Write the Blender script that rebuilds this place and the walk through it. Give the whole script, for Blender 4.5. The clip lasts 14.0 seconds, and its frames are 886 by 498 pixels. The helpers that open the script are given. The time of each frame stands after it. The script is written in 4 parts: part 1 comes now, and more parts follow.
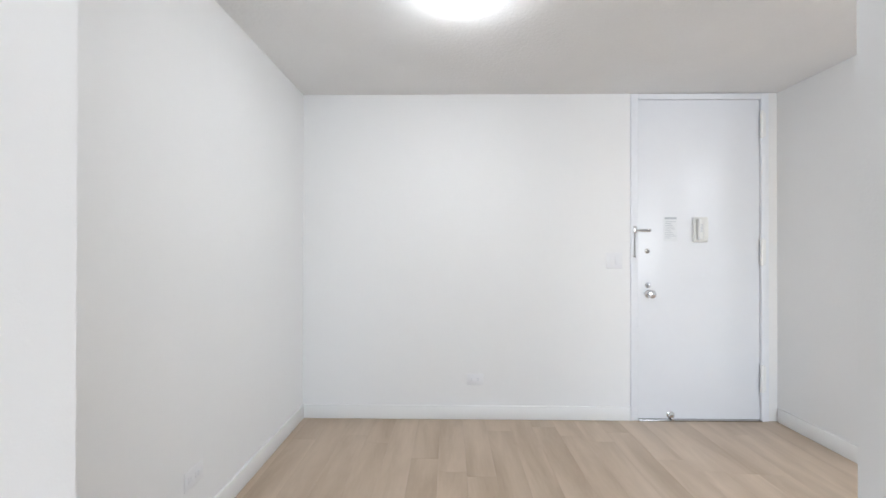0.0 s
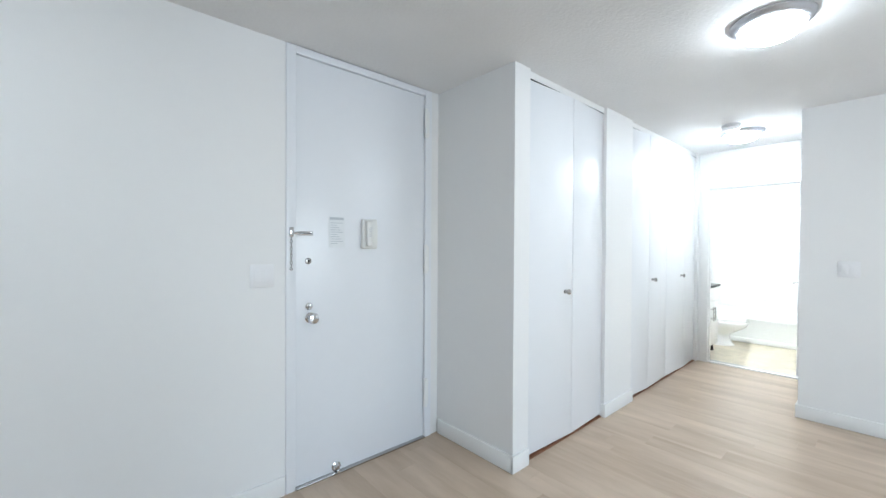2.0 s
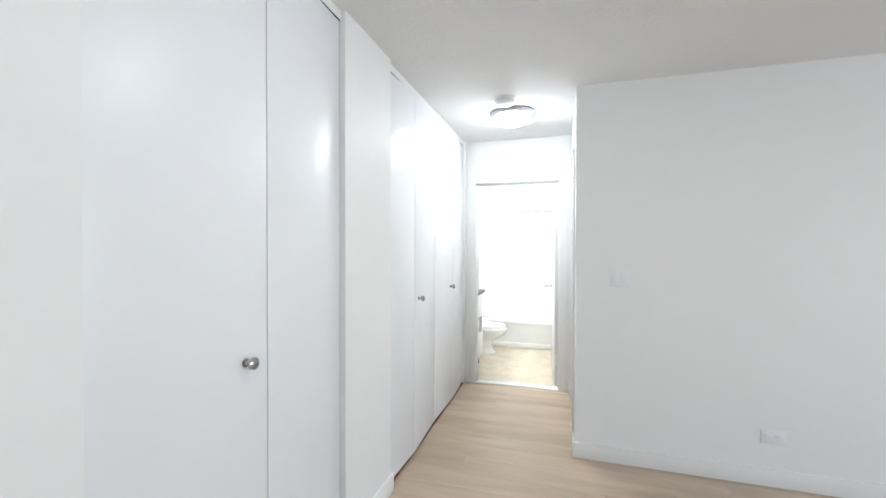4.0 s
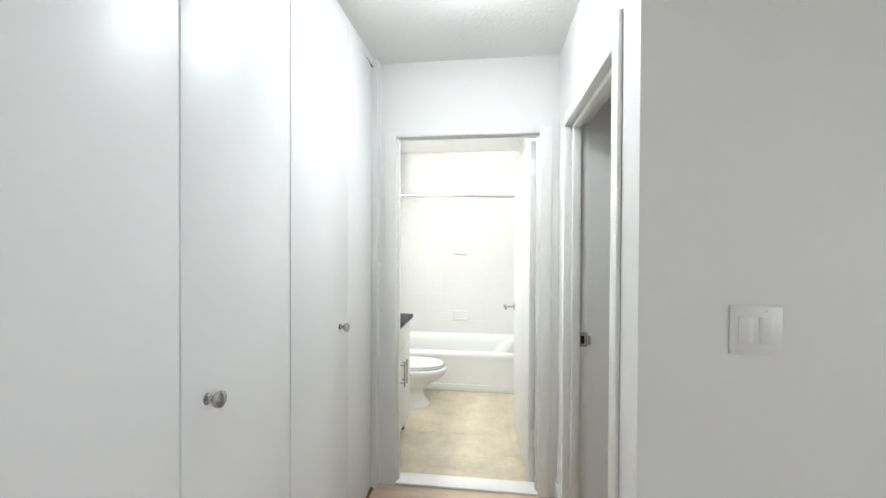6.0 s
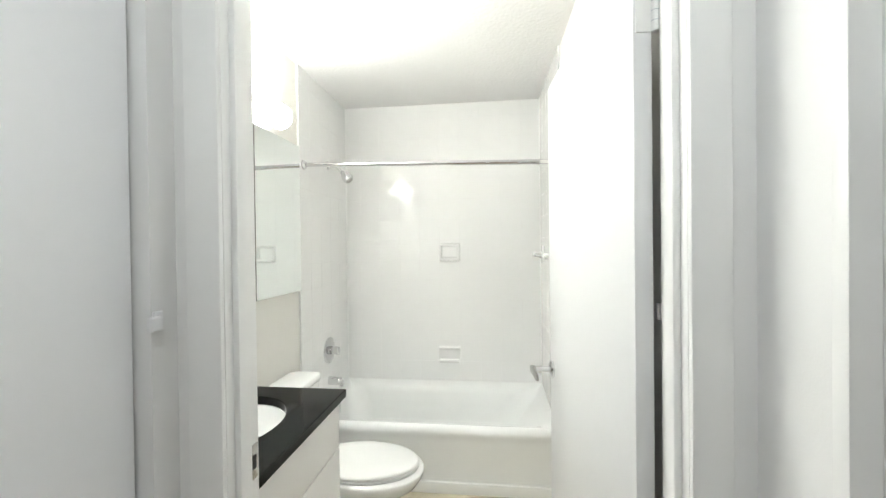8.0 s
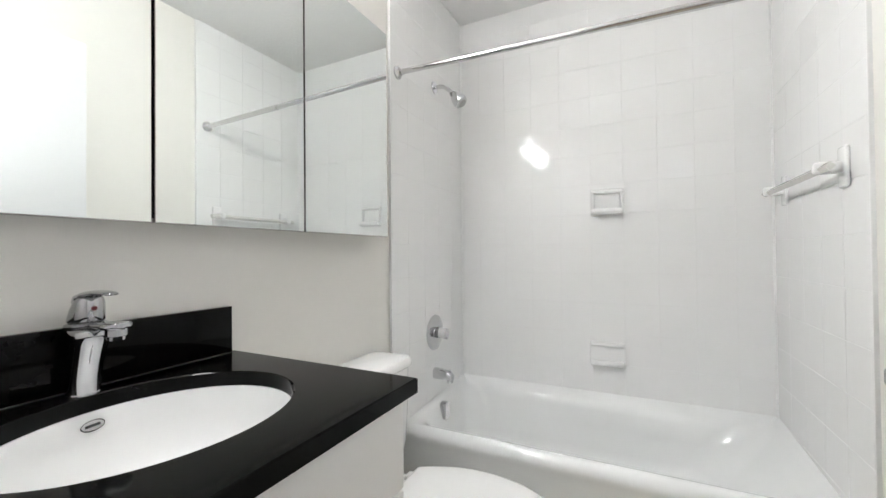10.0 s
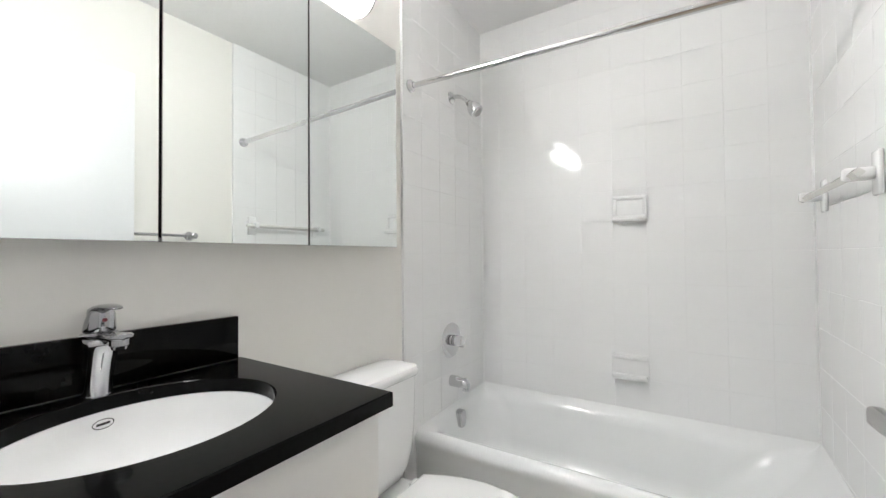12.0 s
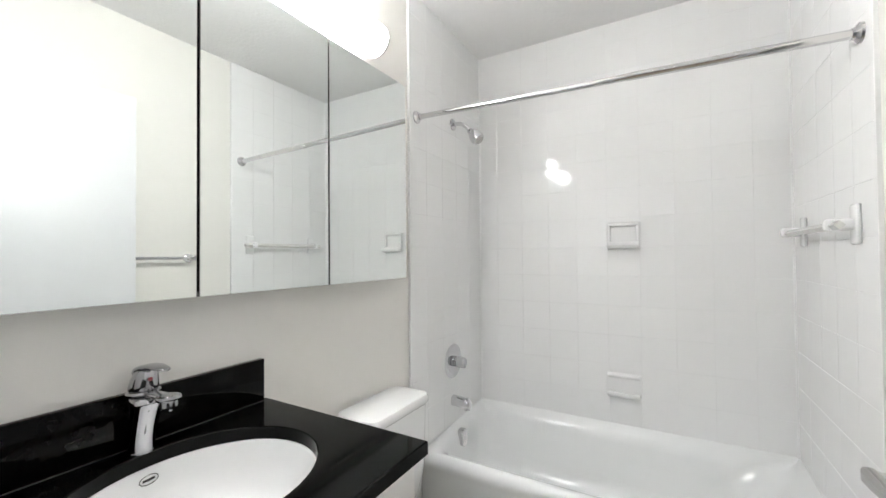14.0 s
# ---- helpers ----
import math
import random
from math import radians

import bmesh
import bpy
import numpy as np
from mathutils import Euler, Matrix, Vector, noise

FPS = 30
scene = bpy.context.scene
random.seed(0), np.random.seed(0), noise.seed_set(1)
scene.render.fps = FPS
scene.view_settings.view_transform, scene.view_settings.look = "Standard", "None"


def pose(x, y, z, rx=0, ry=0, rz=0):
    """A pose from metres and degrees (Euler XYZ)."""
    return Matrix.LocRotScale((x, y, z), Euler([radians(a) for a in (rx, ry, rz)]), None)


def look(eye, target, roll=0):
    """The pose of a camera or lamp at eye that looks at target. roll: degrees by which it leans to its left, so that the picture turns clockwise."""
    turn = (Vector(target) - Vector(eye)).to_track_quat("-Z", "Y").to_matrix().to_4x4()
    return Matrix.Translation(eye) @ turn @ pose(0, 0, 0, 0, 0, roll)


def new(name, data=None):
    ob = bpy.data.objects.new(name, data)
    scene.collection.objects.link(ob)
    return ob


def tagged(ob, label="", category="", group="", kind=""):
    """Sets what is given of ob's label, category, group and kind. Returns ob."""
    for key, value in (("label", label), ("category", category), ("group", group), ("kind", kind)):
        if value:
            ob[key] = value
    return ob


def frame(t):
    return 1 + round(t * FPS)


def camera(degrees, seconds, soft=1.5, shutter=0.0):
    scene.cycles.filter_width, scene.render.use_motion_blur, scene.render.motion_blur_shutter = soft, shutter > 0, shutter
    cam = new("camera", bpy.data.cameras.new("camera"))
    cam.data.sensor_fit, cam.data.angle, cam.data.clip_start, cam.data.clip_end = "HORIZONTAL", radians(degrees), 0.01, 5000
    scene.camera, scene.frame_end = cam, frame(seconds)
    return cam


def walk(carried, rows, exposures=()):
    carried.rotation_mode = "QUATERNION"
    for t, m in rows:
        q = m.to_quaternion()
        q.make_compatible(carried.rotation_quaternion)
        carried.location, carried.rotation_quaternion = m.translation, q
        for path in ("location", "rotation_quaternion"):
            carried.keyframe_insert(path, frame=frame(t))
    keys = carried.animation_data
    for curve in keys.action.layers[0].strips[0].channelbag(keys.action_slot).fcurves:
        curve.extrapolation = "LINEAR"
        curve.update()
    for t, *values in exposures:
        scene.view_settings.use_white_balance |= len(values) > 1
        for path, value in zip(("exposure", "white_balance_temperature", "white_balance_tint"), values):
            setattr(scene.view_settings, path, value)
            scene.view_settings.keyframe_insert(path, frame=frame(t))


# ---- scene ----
cam = camera(97.2, 14.0)
PATH = [
    (0, (-0.269, -0.036, 1.263), (-0.299, 1.963, 1.271), 0.1),
    (0.5, (-0.205, 0.181, 1.306), (0.029, 2.167, 1.302), 0.2),
    (1, (-0.081, 0.409, 1.344), (0.528, 2.314, 1.321), -0.1),
    (1.5, (0.12, 0.6, 1.364), (1.085, 2.352, 1.34), 0.1),
    (2, (0.325, 0.768, 1.357), (1.653, 2.263, 1.335), 0.3),
    (2.5, (0.601, 0.909, 1.358), (2.252, 2.037, 1.348), 0.3),
    (3, (0.978, 1.02, 1.401), (2.77, 1.909, 1.39), 0.5),
    (3.5, (1.383, 1.161, 1.405), (3.244, 1.893, 1.385), 0.1),
    (4, (1.781, 1.298, 1.402), (3.696, 1.874, 1.38), 0.1),
    (4.2, (1.954, 1.353, 1.413), (3.885, 1.871, 1.39), 0.2),
    (6.3, (3.69, 1.596, 1.393), (5.678, 1.819, 1.375), -0.2),
    (6.5, (3.846, 1.608, 1.393), (5.834, 1.823, 1.377), -0.5),
    (7, (4.273, 1.586, 1.404), (6.26, 1.811, 1.387), -0.4),
    (7.5, (4.642, 1.632, 1.4), (6.631, 1.849, 1.385), -0.6),
    (8, (4.992, 1.629, 1.4), (6.978, 1.858, 1.383), -0.7),
    (8.2, (5.106, 1.638, 1.402), (7.089, 1.897, 1.382), -0.6),
    (10.3, (5.779, 1.792, 1.061), (7.542, 2.737, 1.093), -0.6),
    (10.5, (5.787, 1.786, 1.048), (7.536, 2.756, 1.083), -0.6),
    (11, (5.805, 1.719, 1.052), (7.519, 2.748, 1.088), -0.6),
    (11.5, (5.806, 1.66, 1.072), (7.493, 2.734, 1.111), -0.6),
    (12, (5.8, 1.659, 1.134), (7.486, 2.735, 1.171), -0.5),
    (12.5, (5.801, 1.683, 1.188), (7.489, 2.756, 1.221), -0.5),
    (13, (5.794, 1.697, 1.219), (7.481, 2.771, 1.256), -0.6),
    (13.5, (5.76, 1.72, 1.242), (7.45, 2.79, 1.275), -0.5),
    (14, (5.698, 1.72, 1.257), (7.433, 2.714, 1.291), -0.5),
]
EXPOSURES = [  # seconds, stops, kelvin, tint
    (0.0, 1.55, 6200, 10), (0.5, 1.49, 5950, 6), (1.0, 1.44, 5850, 4), (1.5, 1.39, 5800, 4), (2.0, 1.29, 5760, 4), (3.0, 1.22, 5900, 6), (4.0, 1.06, 6100, 7),
    (6.5, 0.62, 6380, 6), (7.0, 0.60, 6420, 6), (8.0, 0.30, 6450, 5), (8.6, 0.17, 6300, 7), (10.3, -0.02, 6240, 11), (14.0, -0.02, 6240, 11),
]
walk(cam, [(t, look(eye, target, roll)) for t, eye, target, roll in PATH], EXPOSURES)

# ---- light levels and a few heights ----
DAY, LAMP, HALL, BATH = 42, 21.0, 29.0, 51.0
LAMP_COL, BATH_COL = (0.97, 0.985, 1.0), (1.0, 0.978, 0.93)
ROD_L, ROD_R = 1.880, 1.847

# ---- world and lights ----
H = 2.44


def make_world():
    w = bpy.data.worlds.new("sky")
    w.use_nodes = True
    n = w.node_tree.nodes
    sky = n.new("ShaderNodeTexSky")
    sky.sky_type, sky.sun_disc = "NISHITA", False
    sky.sun_elevation, sky.sun_rotation = radians(35), radians(200)
    w.node_tree.links.new(sky.outputs[0], n["Background"].inputs[0])
    n["Background"].inputs[1].default_value = 0.1
    scene.world = w


make_world()


def area_lamp(name, m, sx, sy, power, colour):
    d = bpy.data.lights.new(name, "AREA")
    d.shape, d.size, d.size_y, d.energy, d.color = "RECTANGLE", sx, sy, power, colour
    ob = new(name, d)
    ob.matrix_world = m
    return ob


# daylight of the living-room window behind the start of the walk
area_lamp("window_daylight", pose(1.3, -3.58, 1.45, 90, 0, 0), 3.0, 1.6, DAY, (0.86, 0.93, 1.0))


# ---- materials ----
def links(nt, a, b):
    nt.links.new(a, b)


def material(name, colour, rough=0.5, metal=0.0, vary=0.03, scale=3.0, fine=60.0, bump=0.0, bump_scale=200.0,
             rough_vary=0.05, coat=0.0, spec=0.5, rnd=0.0):
    """A surface with variation at two scales, fine relief, and uneven gloss."""
    m = bpy.data.materials.new(name)
    m.use_nodes = True
    nt = m.node_tree
    b = nt.nodes["Principled BSDF"]
    geo = nt.nodes.new("ShaderNodeNewGeometry")
    big, small = nt.nodes.new("ShaderNodeTexNoise"), nt.nodes.new("ShaderNodeTexNoise")
    big.inputs["Scale"].default_value, small.inputs["Scale"].default_value = scale, fine
    big.inputs["Detail"].default_value = 4
    for t in (big, small):
        links(nt, geo.outputs["Position"], t.inputs["Vector"])
    mix = nt.nodes.new("ShaderNodeMath")
    mix.operation = "MULTIPLY_ADD"
    mix.inputs[1].default_value = 0.35
    links(nt, small.outputs[0], mix.inputs[0])
    links(nt, big.outputs[0], mix.inputs[2])
    last = mix.outputs[0]
    if rnd:
        info = nt.nodes.new("ShaderNodeObjectInfo")
        add = nt.nodes.new("ShaderNodeMath")
        add.operation = "MULTIPLY_ADD"
        add.inputs[1].default_value = rnd
        links(nt, info.outputs["Random"], add.inputs[0])
        links(nt, last, add.inputs[2])
        last = add.outputs[0]
    ramp = nt.nodes.new("ShaderNodeMapRange")
    ramp.inputs["From Min"].default_value, ramp.inputs["From Max"].default_value = 0.4, 0.95 + rnd
    ramp.inputs["To Min"].default_value, ramp.inputs["To Max"].default_value = 1 - vary, 1 + vary
    links(nt, last, ramp.inputs[0])
    col = nt.nodes.new("ShaderNodeMix")
    col.data_type, col.blend_type = "RGBA", "MULTIPLY"
    col.inputs["Factor"].default_value = 1
    col.inputs["A"].default_value = (*colour, 1)
    links(nt, ramp.outputs[0], col.inputs["B"])
    links(nt, col.outputs["Result"], b.inputs["Base Color"])
    r2 = nt.nodes.new("ShaderNodeMapRange")
    r2.inputs["To Min"].default_value, r2.inputs["To Max"].default_value = max(rough - rough_vary, 0.01), rough + rough_vary
    links(nt, big.outputs[0], r2.inputs[0])
    links(nt, r2.outputs[0], b.inputs["Roughness"])
    b.inputs["Metallic"].default_value = metal
    b.inputs["Specular IOR Level"].default_value = spec
    b.inputs["Coat Weight"].default_value = coat
    if bump:
        n = nt.nodes.new("ShaderNodeTexNoise")
        n.inputs["Scale"].default_value, n.inputs["Detail"].default_value = bump_scale, 3
        links(nt, geo.outputs["Position"], n.inputs["Vector"])
        bp = nt.nodes.new("ShaderNodeBump")
        bp.inputs["Strength"].default_value, bp.inputs["Distance"].default_value = bump, 0.004
        links(nt, n.outputs[0], bp.inputs["Height"])
        links(nt, bp.outputs[0], b.inputs["Normal"])
    return m


def glow(name, colour, strength):
    m = bpy.data.materials.new(name)
    m.use_nodes = True
    b = m.node_tree.nodes["Principled BSDF"]
    b.inputs["Base Color"].default_value = (0.8, 0.8, 0.8, 1)
    b.inputs["Emission Color"].default_value = (*colour, 1)
    b.inputs["Emission Strength"].default_value = strength
    return m


def wood_material(name, dark, light, rough, along=(9.0, 0.75, 9.0)):
    """Oak-look planks: long streaks along y, fine pores, each plank with its own tone."""
    m = bpy.data.materials.new(name)
    m.use_nodes = True
    nt = m.node_tree
    b = nt.nodes["Principled BSDF"]
    geo, info = nt.nodes.new("ShaderNodeNewGeometry"), nt.nodes.new("ShaderNodeObjectInfo")
    off = nt.nodes.new("ShaderNodeVectorMath")
    off.operation = "MULTIPLY_ADD"
    off.inputs[1].default_value = along
    comb = nt.nodes.new("ShaderNodeCombineXYZ")
    k = nt.nodes.new("ShaderNodeMath")
    k.operation = "MULTIPLY"
    k.inputs[1].default_value = 57.0
    links(nt, info.outputs["Random"], k.inputs[0])
    links(nt, k.outputs[0], comb.inputs[0])
    links(nt, k.outputs[0], comb.inputs[2])
    links(nt, geo.outputs["Position"], off.inputs[0])
    links(nt, comb.outputs[0], off.inputs[2])
    streak, pore = nt.nodes.new("ShaderNodeTexNoise"), nt.nodes.new("ShaderNodeTexNoise")
    streak.inputs["Scale"].default_value, streak.inputs["Detail"].default_value = 1.3, 5
    streak.inputs["Distortion"].default_value = 0.4
    pore.inputs["Scale"].default_value, pore.inputs["Detail"].default_value = 14.0, 3
    for t in (streak, pore):
        links(nt, off.outputs[0], t.inputs["Vector"])
    a = nt.nodes.new("ShaderNodeMath")
    a.operation = "MULTIPLY_ADD"
    a.inputs[1].default_value = 0.12
    links(nt, pore.outputs[0], a.inputs[0])
    links(nt, streak.outputs[0], a.inputs[2])
    c = nt.nodes.new("ShaderNodeMath")
    c.operation = "MULTIPLY_ADD"
    c.inputs[1].default_value = 0.09
    links(nt, info.outputs["Random"], c.inputs[0])
    links(nt, a.outputs[0], c.inputs[2])
    ramp = nt.nodes.new("ShaderNodeValToRGB")
    ramp.color_ramp.elements[0].position, ramp.color_ramp.elements[0].color = 0.40, (*dark, 1)
    ramp.color_ramp.elements[1].position, ramp.color_ramp.elements[1].color = 0.86, (*light, 1)
    links(nt, c.outputs[0], ramp.inputs[0])
    links(nt, ramp.outputs[0], b.inputs["Base Color"])
    b.inputs["Roughness"].default_value = rough
    bp = nt.nodes.new("ShaderNodeBump")
    bp.inputs["Strength"].default_value, bp.inputs["Distance"].default_value = 0.12, 0.002
    links(nt, pore.outputs[0], bp.inputs["Height"])
    links(nt, bp.outputs[0], b.inputs["Normal"])
    return m


def stone_material(name):
    """Beige mottled floor tile."""
    m = material(name, (0.60, 0.54, 0.42), 0.35, vary=0.20, scale=5.0, fine=22.0, bump=0.05, bump_scale=60)
    return m


bath_paint = material("bath_wall_paint", (0.80, 0.785, 0.745), 0.5, vary=0.012, scale=1.2, fine=30, bump=0.05, bump_scale=260)
wall_paint = material("wall_paint", (0.805, 0.803, 0.797), 0.55, vary=0.012, scale=1.2, fine=30, bump=0.06, bump_scale=260)
ceiling_paint = material("ceiling_paint", (0.81, 0.805, 0.80), 0.85, vary=0.03, scale=2.0, fine=70, bump=0.62, bump_scale=55)
trim_paint = material("trim_paint", (0.82, 0.82, 0.81), 0.36, vary=0.012, scale=2.0, fine=40, bump=0.03, bump_scale=120)
door_paint = material("door_paint", (0.78, 0.795, 0.825), 0.30, vary=0.015, scale=1.5, fine=25, bump=0.05, bump_scale=70)
bath_door_paint = material("bath_door_paint", (0.71, 0.715, 0.725), 0.34, vary=0.012, scale=1.5, fine=25, bump=0.04, bump_scale=70)
switch_bright = material("bright_switch_plastic", (0.88, 0.885, 0.91), 0.3, vary=0.008)
closet_paint = material("closet_paint", (0.79, 0.80, 0.822), 0.37, vary=0.006, scale=0.8, fine=25, rough_vary=0.015)
oak = wood_material("oak_plank", (0.40, 0.303, 0.212), (0.60, 0.48, 0.365), 0.31, (5.5, 0.85, 5.5))
old_wood = wood_material("old_threshold_wood", (0.13, 0.05, 0.025), (0.30, 0.13, 0.06), 0.5, (0.8, 8.0, 8.0))
stone = stone_material("bath_floor_tile")
sub_floor = material("grout_grey", (0.42, 0.38, 0.30), 0.9, vary=0.1, scale=9)
slab = material("slab_concrete", (0.15, 0.13, 0.11), 0.9, vary=0.1, scale=4)
tile_white = material("white_wall_tile", (0.86, 0.86, 0.857), 0.075, vary=0.012, scale=2.5, fine=12, bump=0.07, bump_scale=9, rough_vary=0.03, rnd=0.25)
grout = material("white_grout", (0.80, 0.80, 0.795), 0.6, vary=0.04, scale=8, fine=90)
ceramic = material("white_ceramic", (0.87, 0.87, 0.865), 0.08, vary=0.01, scale=2, fine=15, rough_vary=0.02)
porcelain = material("tub_enamel", (0.85, 0.86, 0.855), 0.12, vary=0.012, scale=2, fine=10, rough_vary=0.03)
seat_plastic = material("seat_plastic", (0.83, 0.83, 0.82), 0.2, vary=0.008)
faucet_chrome = material("faucet_chrome", (0.46, 0.46, 0.47), 0.05, metal=1.0, vary=0.02, fine=40, rough_vary=0.015)
chrome = material("chrome", (0.66, 0.66, 0.67), 0.06, metal=1.0, vary=0.02, fine=40, rough_vary=0.02)
nickel = material("brushed_nickel", (0.44, 0.43, 0.42), 0.24, metal=1.0, vary=0.05, fine=150)
nickel_ring = material("lamp_ring_nickel", (0.50, 0.51, 0.54), 0.45, metal=0.9, vary=0.05, fine=120)
black_stone = material("black_counter_stone", (0.0025, 0.0025, 0.0023), 0.07, vary=0.08, scale=6, fine=60, rough_vary=0.006, spec=0.09)
dark_gap = material("dark_gap", (0.015, 0.014, 0.013), 0.8, vary=0.1)
white_plastic = material("white_plastic", (0.80, 0.80, 0.81), 0.3, vary=0.008)
switch_plastic = material("switch_plastic", (0.80, 0.80, 0.81), 0.3, vary=0.008)
ivory = material("ivory_plastic", (0.77, 0.77, 0.75), 0.38, vary=0.03, scale=10)
paper = material("notice_paper", (0.76, 0.78, 0.80), 0.7, vary=0.02, scale=20)
ink = material("grey_ink", (0.50, 0.53, 0.57), 0.7, vary=0.05)
dark_ink = material("dark_ink", (0.03, 0.03, 0.03), 0.6, vary=0.05)
red_dot = material("red_dot", (0.16, 0.02, 0.025), 0.4, vary=0.05)
mirror = material("mirror_silver", (0.83, 0.86, 0.85), 0.012, metal=1.0, vary=0.004, rough_vary=0.004)
cabinet_white = material("vanity_white", (0.80, 0.79, 0.77), 0.33, vary=0.012)
acrylic = material("frosted_acrylic", (0.72, 0.72, 0.69), 0.15, vary=0.03, coat=0.3)
lamp_glass = glow("lit_lamp_glass", LAMP_COL, LAMP)
hall_glass = glow("lit_hall_glass", LAMP_COL, HALL)
bath_glass = glow("lit_bath_glass", BATH_COL, BATH)
cap_glass = glow("lit_end_cap", BATH_COL, BATH * 0.15)

# ---- mesh helpers ----
origin = {}


def box(bm, x0, x1, y0, y1, z0, z1, bevel=0.0, seg=2):
    made = bmesh.ops.create_cube(bm, size=1)["verts"]
    for v in made:
        v.co = Vector(((x0 + x1) / 2 + v.co.x * (x1 - x0), (y0 + y1) / 2 + v.co.y * (y1 - y0), (z0 + z1) / 2 + v.co.z * (z1 - z0)))
    if bevel:
        edges = list({e for v in made for e in v.link_edges})
        bmesh.ops.bevel(bm, geom=edges, offset=bevel, segments=seg, affect="EDGES", profile=0.5)
    return bm


def boxed(x0, x1, y0, y1, z0, z1, bevel=0.0, seg=2):
    return box(bmesh.new(), x0, x1, y0, y1, z0, z1, bevel, seg)


def loft(bm, loops, cap_first=True, cap_last=True):
    """Skins closed loops of equal length."""
    rows = [[bm.verts.new(p) for p in loop] for loop in loops]
    n = len(rows[0])
    for a, b in zip(rows, rows[1:]):
        for i in range(n):
            bm.faces.new((a[i], a[(i + 1) % n], b[(i + 1) % n], b[i]))
    if cap_first:
        bm.faces.new(rows[0][::-1])
    if cap_last:
        bm.faces.new(rows[-1])
    bmesh.ops.recalc_face_normals(bm, faces=bm.faces)
    return bm


def frame_of(way):
    way = Vector(way).normalized()
    side = way.orthogonal().normalized()
    return side, way.cross(side).normalized()


def sweep(bm, pts, radii, seg=14):
    """A round bar along points, with a radius at each."""
    pts = [Vector(p) for p in pts]
    if not isinstance(radii, (list, tuple)):
        radii = [radii] * len(pts)
    side = None
    loops = []
    for i, p in enumerate(pts):
        way = (pts[min(i + 1, len(pts) - 1)] - pts[max(i - 1, 0)]).normalized()
        if side is None:
            side = way.orthogonal().normalized()
        side = (side - way * side.dot(way)).normalized()
        up = way.cross(side)
        loops.append([p + radii[i] * (math.cos(a) * side + math.sin(a) * up) for a in (2 * math.pi * k / seg for k in range(seg))])
    return loft(bm, loops)


def lathe(bm, base, way, profile, seg=28):
    """A turned shape: profile of (distance along way, radius)."""
    base = Vector(base)
    side, up = frame_of(way)
    way = Vector(way).normalized()
    loops = [[base + way * d + r * (math.cos(a) * side + math.sin(a) * up) for a in (2 * math.pi * k / seg for k in range(seg))] for d, r in profile]
    return loft(bm, loops)


def rounded_rect(cx, cy, hx, hy, r, z, n=6):
    pts = []
    for sx, sy, a0 in ((1, 1, 0), (-1, 1, 90), (-1, -1, 180), (1, -1, 270)):
        for k in range(n + 1):
            a = radians(a0 + 90 * k / n)
            pts.append(Vector((cx + sx * (hx - r) + r * math.cos(a), cy + sy * (hy - r) + r * math.sin(a), z)))
    return pts


def part(name, bm, mat, parent=None, label="", smooth=35):
    """Links a bmesh as one mesh object, under a thing or a part."""
    o = origin.get(parent, Vector())
    bmesh.ops.translate(bm, verts=bm.verts, vec=-o)
    me = bpy.data.meshes.new(name)
    bm.to_mesh(me)
    bm.free()
    me.materials.append(mat)
    if smooth:
        me.polygons.foreach_set("use_smooth", [True] * len(me.polygons))
        me.set_sharp_from_angle(angle=radians(smooth))
    ob = new(name, me)
    if parent:
        ob.parent = parent
        origin[ob] = o
    return tagged(ob, label) if label else ob


def thing(name, at, label, category, group="", kind=""):
    ob = new(name)
    ob.location = at
    ob.empty_display_size = 0.05
    origin[ob] = Vector(at)
    return tagged(ob, label, category, group, kind)


def structure(name, bm, mat, label="", smooth=0):
    return tagged(part(name, bm, mat, None, label, smooth), kind="structure")


def wall(name, boxes, mat=None):
    bm = bmesh.new()
    for b in boxes:
        box(bm, *b)
    return structure(name, bm, mat or wall_paint)


# ---- walls, floor, ceiling ----
B = -0.03  # walls start below the floor finish
structure("floor", boxed(-1.5, 5.72, -3.72, 3.02, -0.16, -0.012), slab)
structure("ceiling", boxed(-1.5, 8.0, -3.72, 3.04, H, H + 0.12), ceiling_paint)
wall("wall_entry", [(-1.492, 1.088, 2.905, 3.03, B, H), (2.102, 2.30, 2.905, 3.03, B, H)])
wall("wall_west", [(-1.492, -1.372, -3.70, 2.905, B, H)])
wall("wall_opening", [(-1.372, -0.70, 0.30, 0.41, B, H), (0.19, 0.62, 0.30, 0.41, B, H)])
wall("wall_nook", [(2.172, 2.322, 2.215, 2.905, B, H)])
wall("wall_pilaster", [(3.322, 3.806, 2.215, 2.90, B, H)])
wall("wall_closet_end", [(5.610, 5.668, 2.215, 2.90, B, H)])
wall("wall_closet_back", [(2.322, 5.668, 2.905, 3.02, B, H)])
wall("closet_header", [(2.322, 3.322, 2.236, 2.30, 2.399, H), (3.806, 5.610, 2.236, 2.30, 2.399, H)], trim_paint)
wall("wall_living", [(4.495, 4.61, -3.70, 1.203, B, H)])
wall("wall_south", [(-1.372, -0.25, -3.72, -3.60, B, H), (2.85, 4.495, -3.72, -3.60, B, H),
                    (-0.25, 2.85, -3.72, -3.60, B, 0.62), (-0.25, 2.85, -3.72, -3.60, 2.28, H)])
wall("wall_hall", [(5.53, 5.668, 1.09, 1.203, B, H), (4.61, 5.53, 1.09, 1.203, 2.075, H), (4.61, 4.630, 1.09, 1.203, B, 2.075)])
wall("wall_room_east", [(5.495, 5.668, -1.62, 1.09, B, H)])
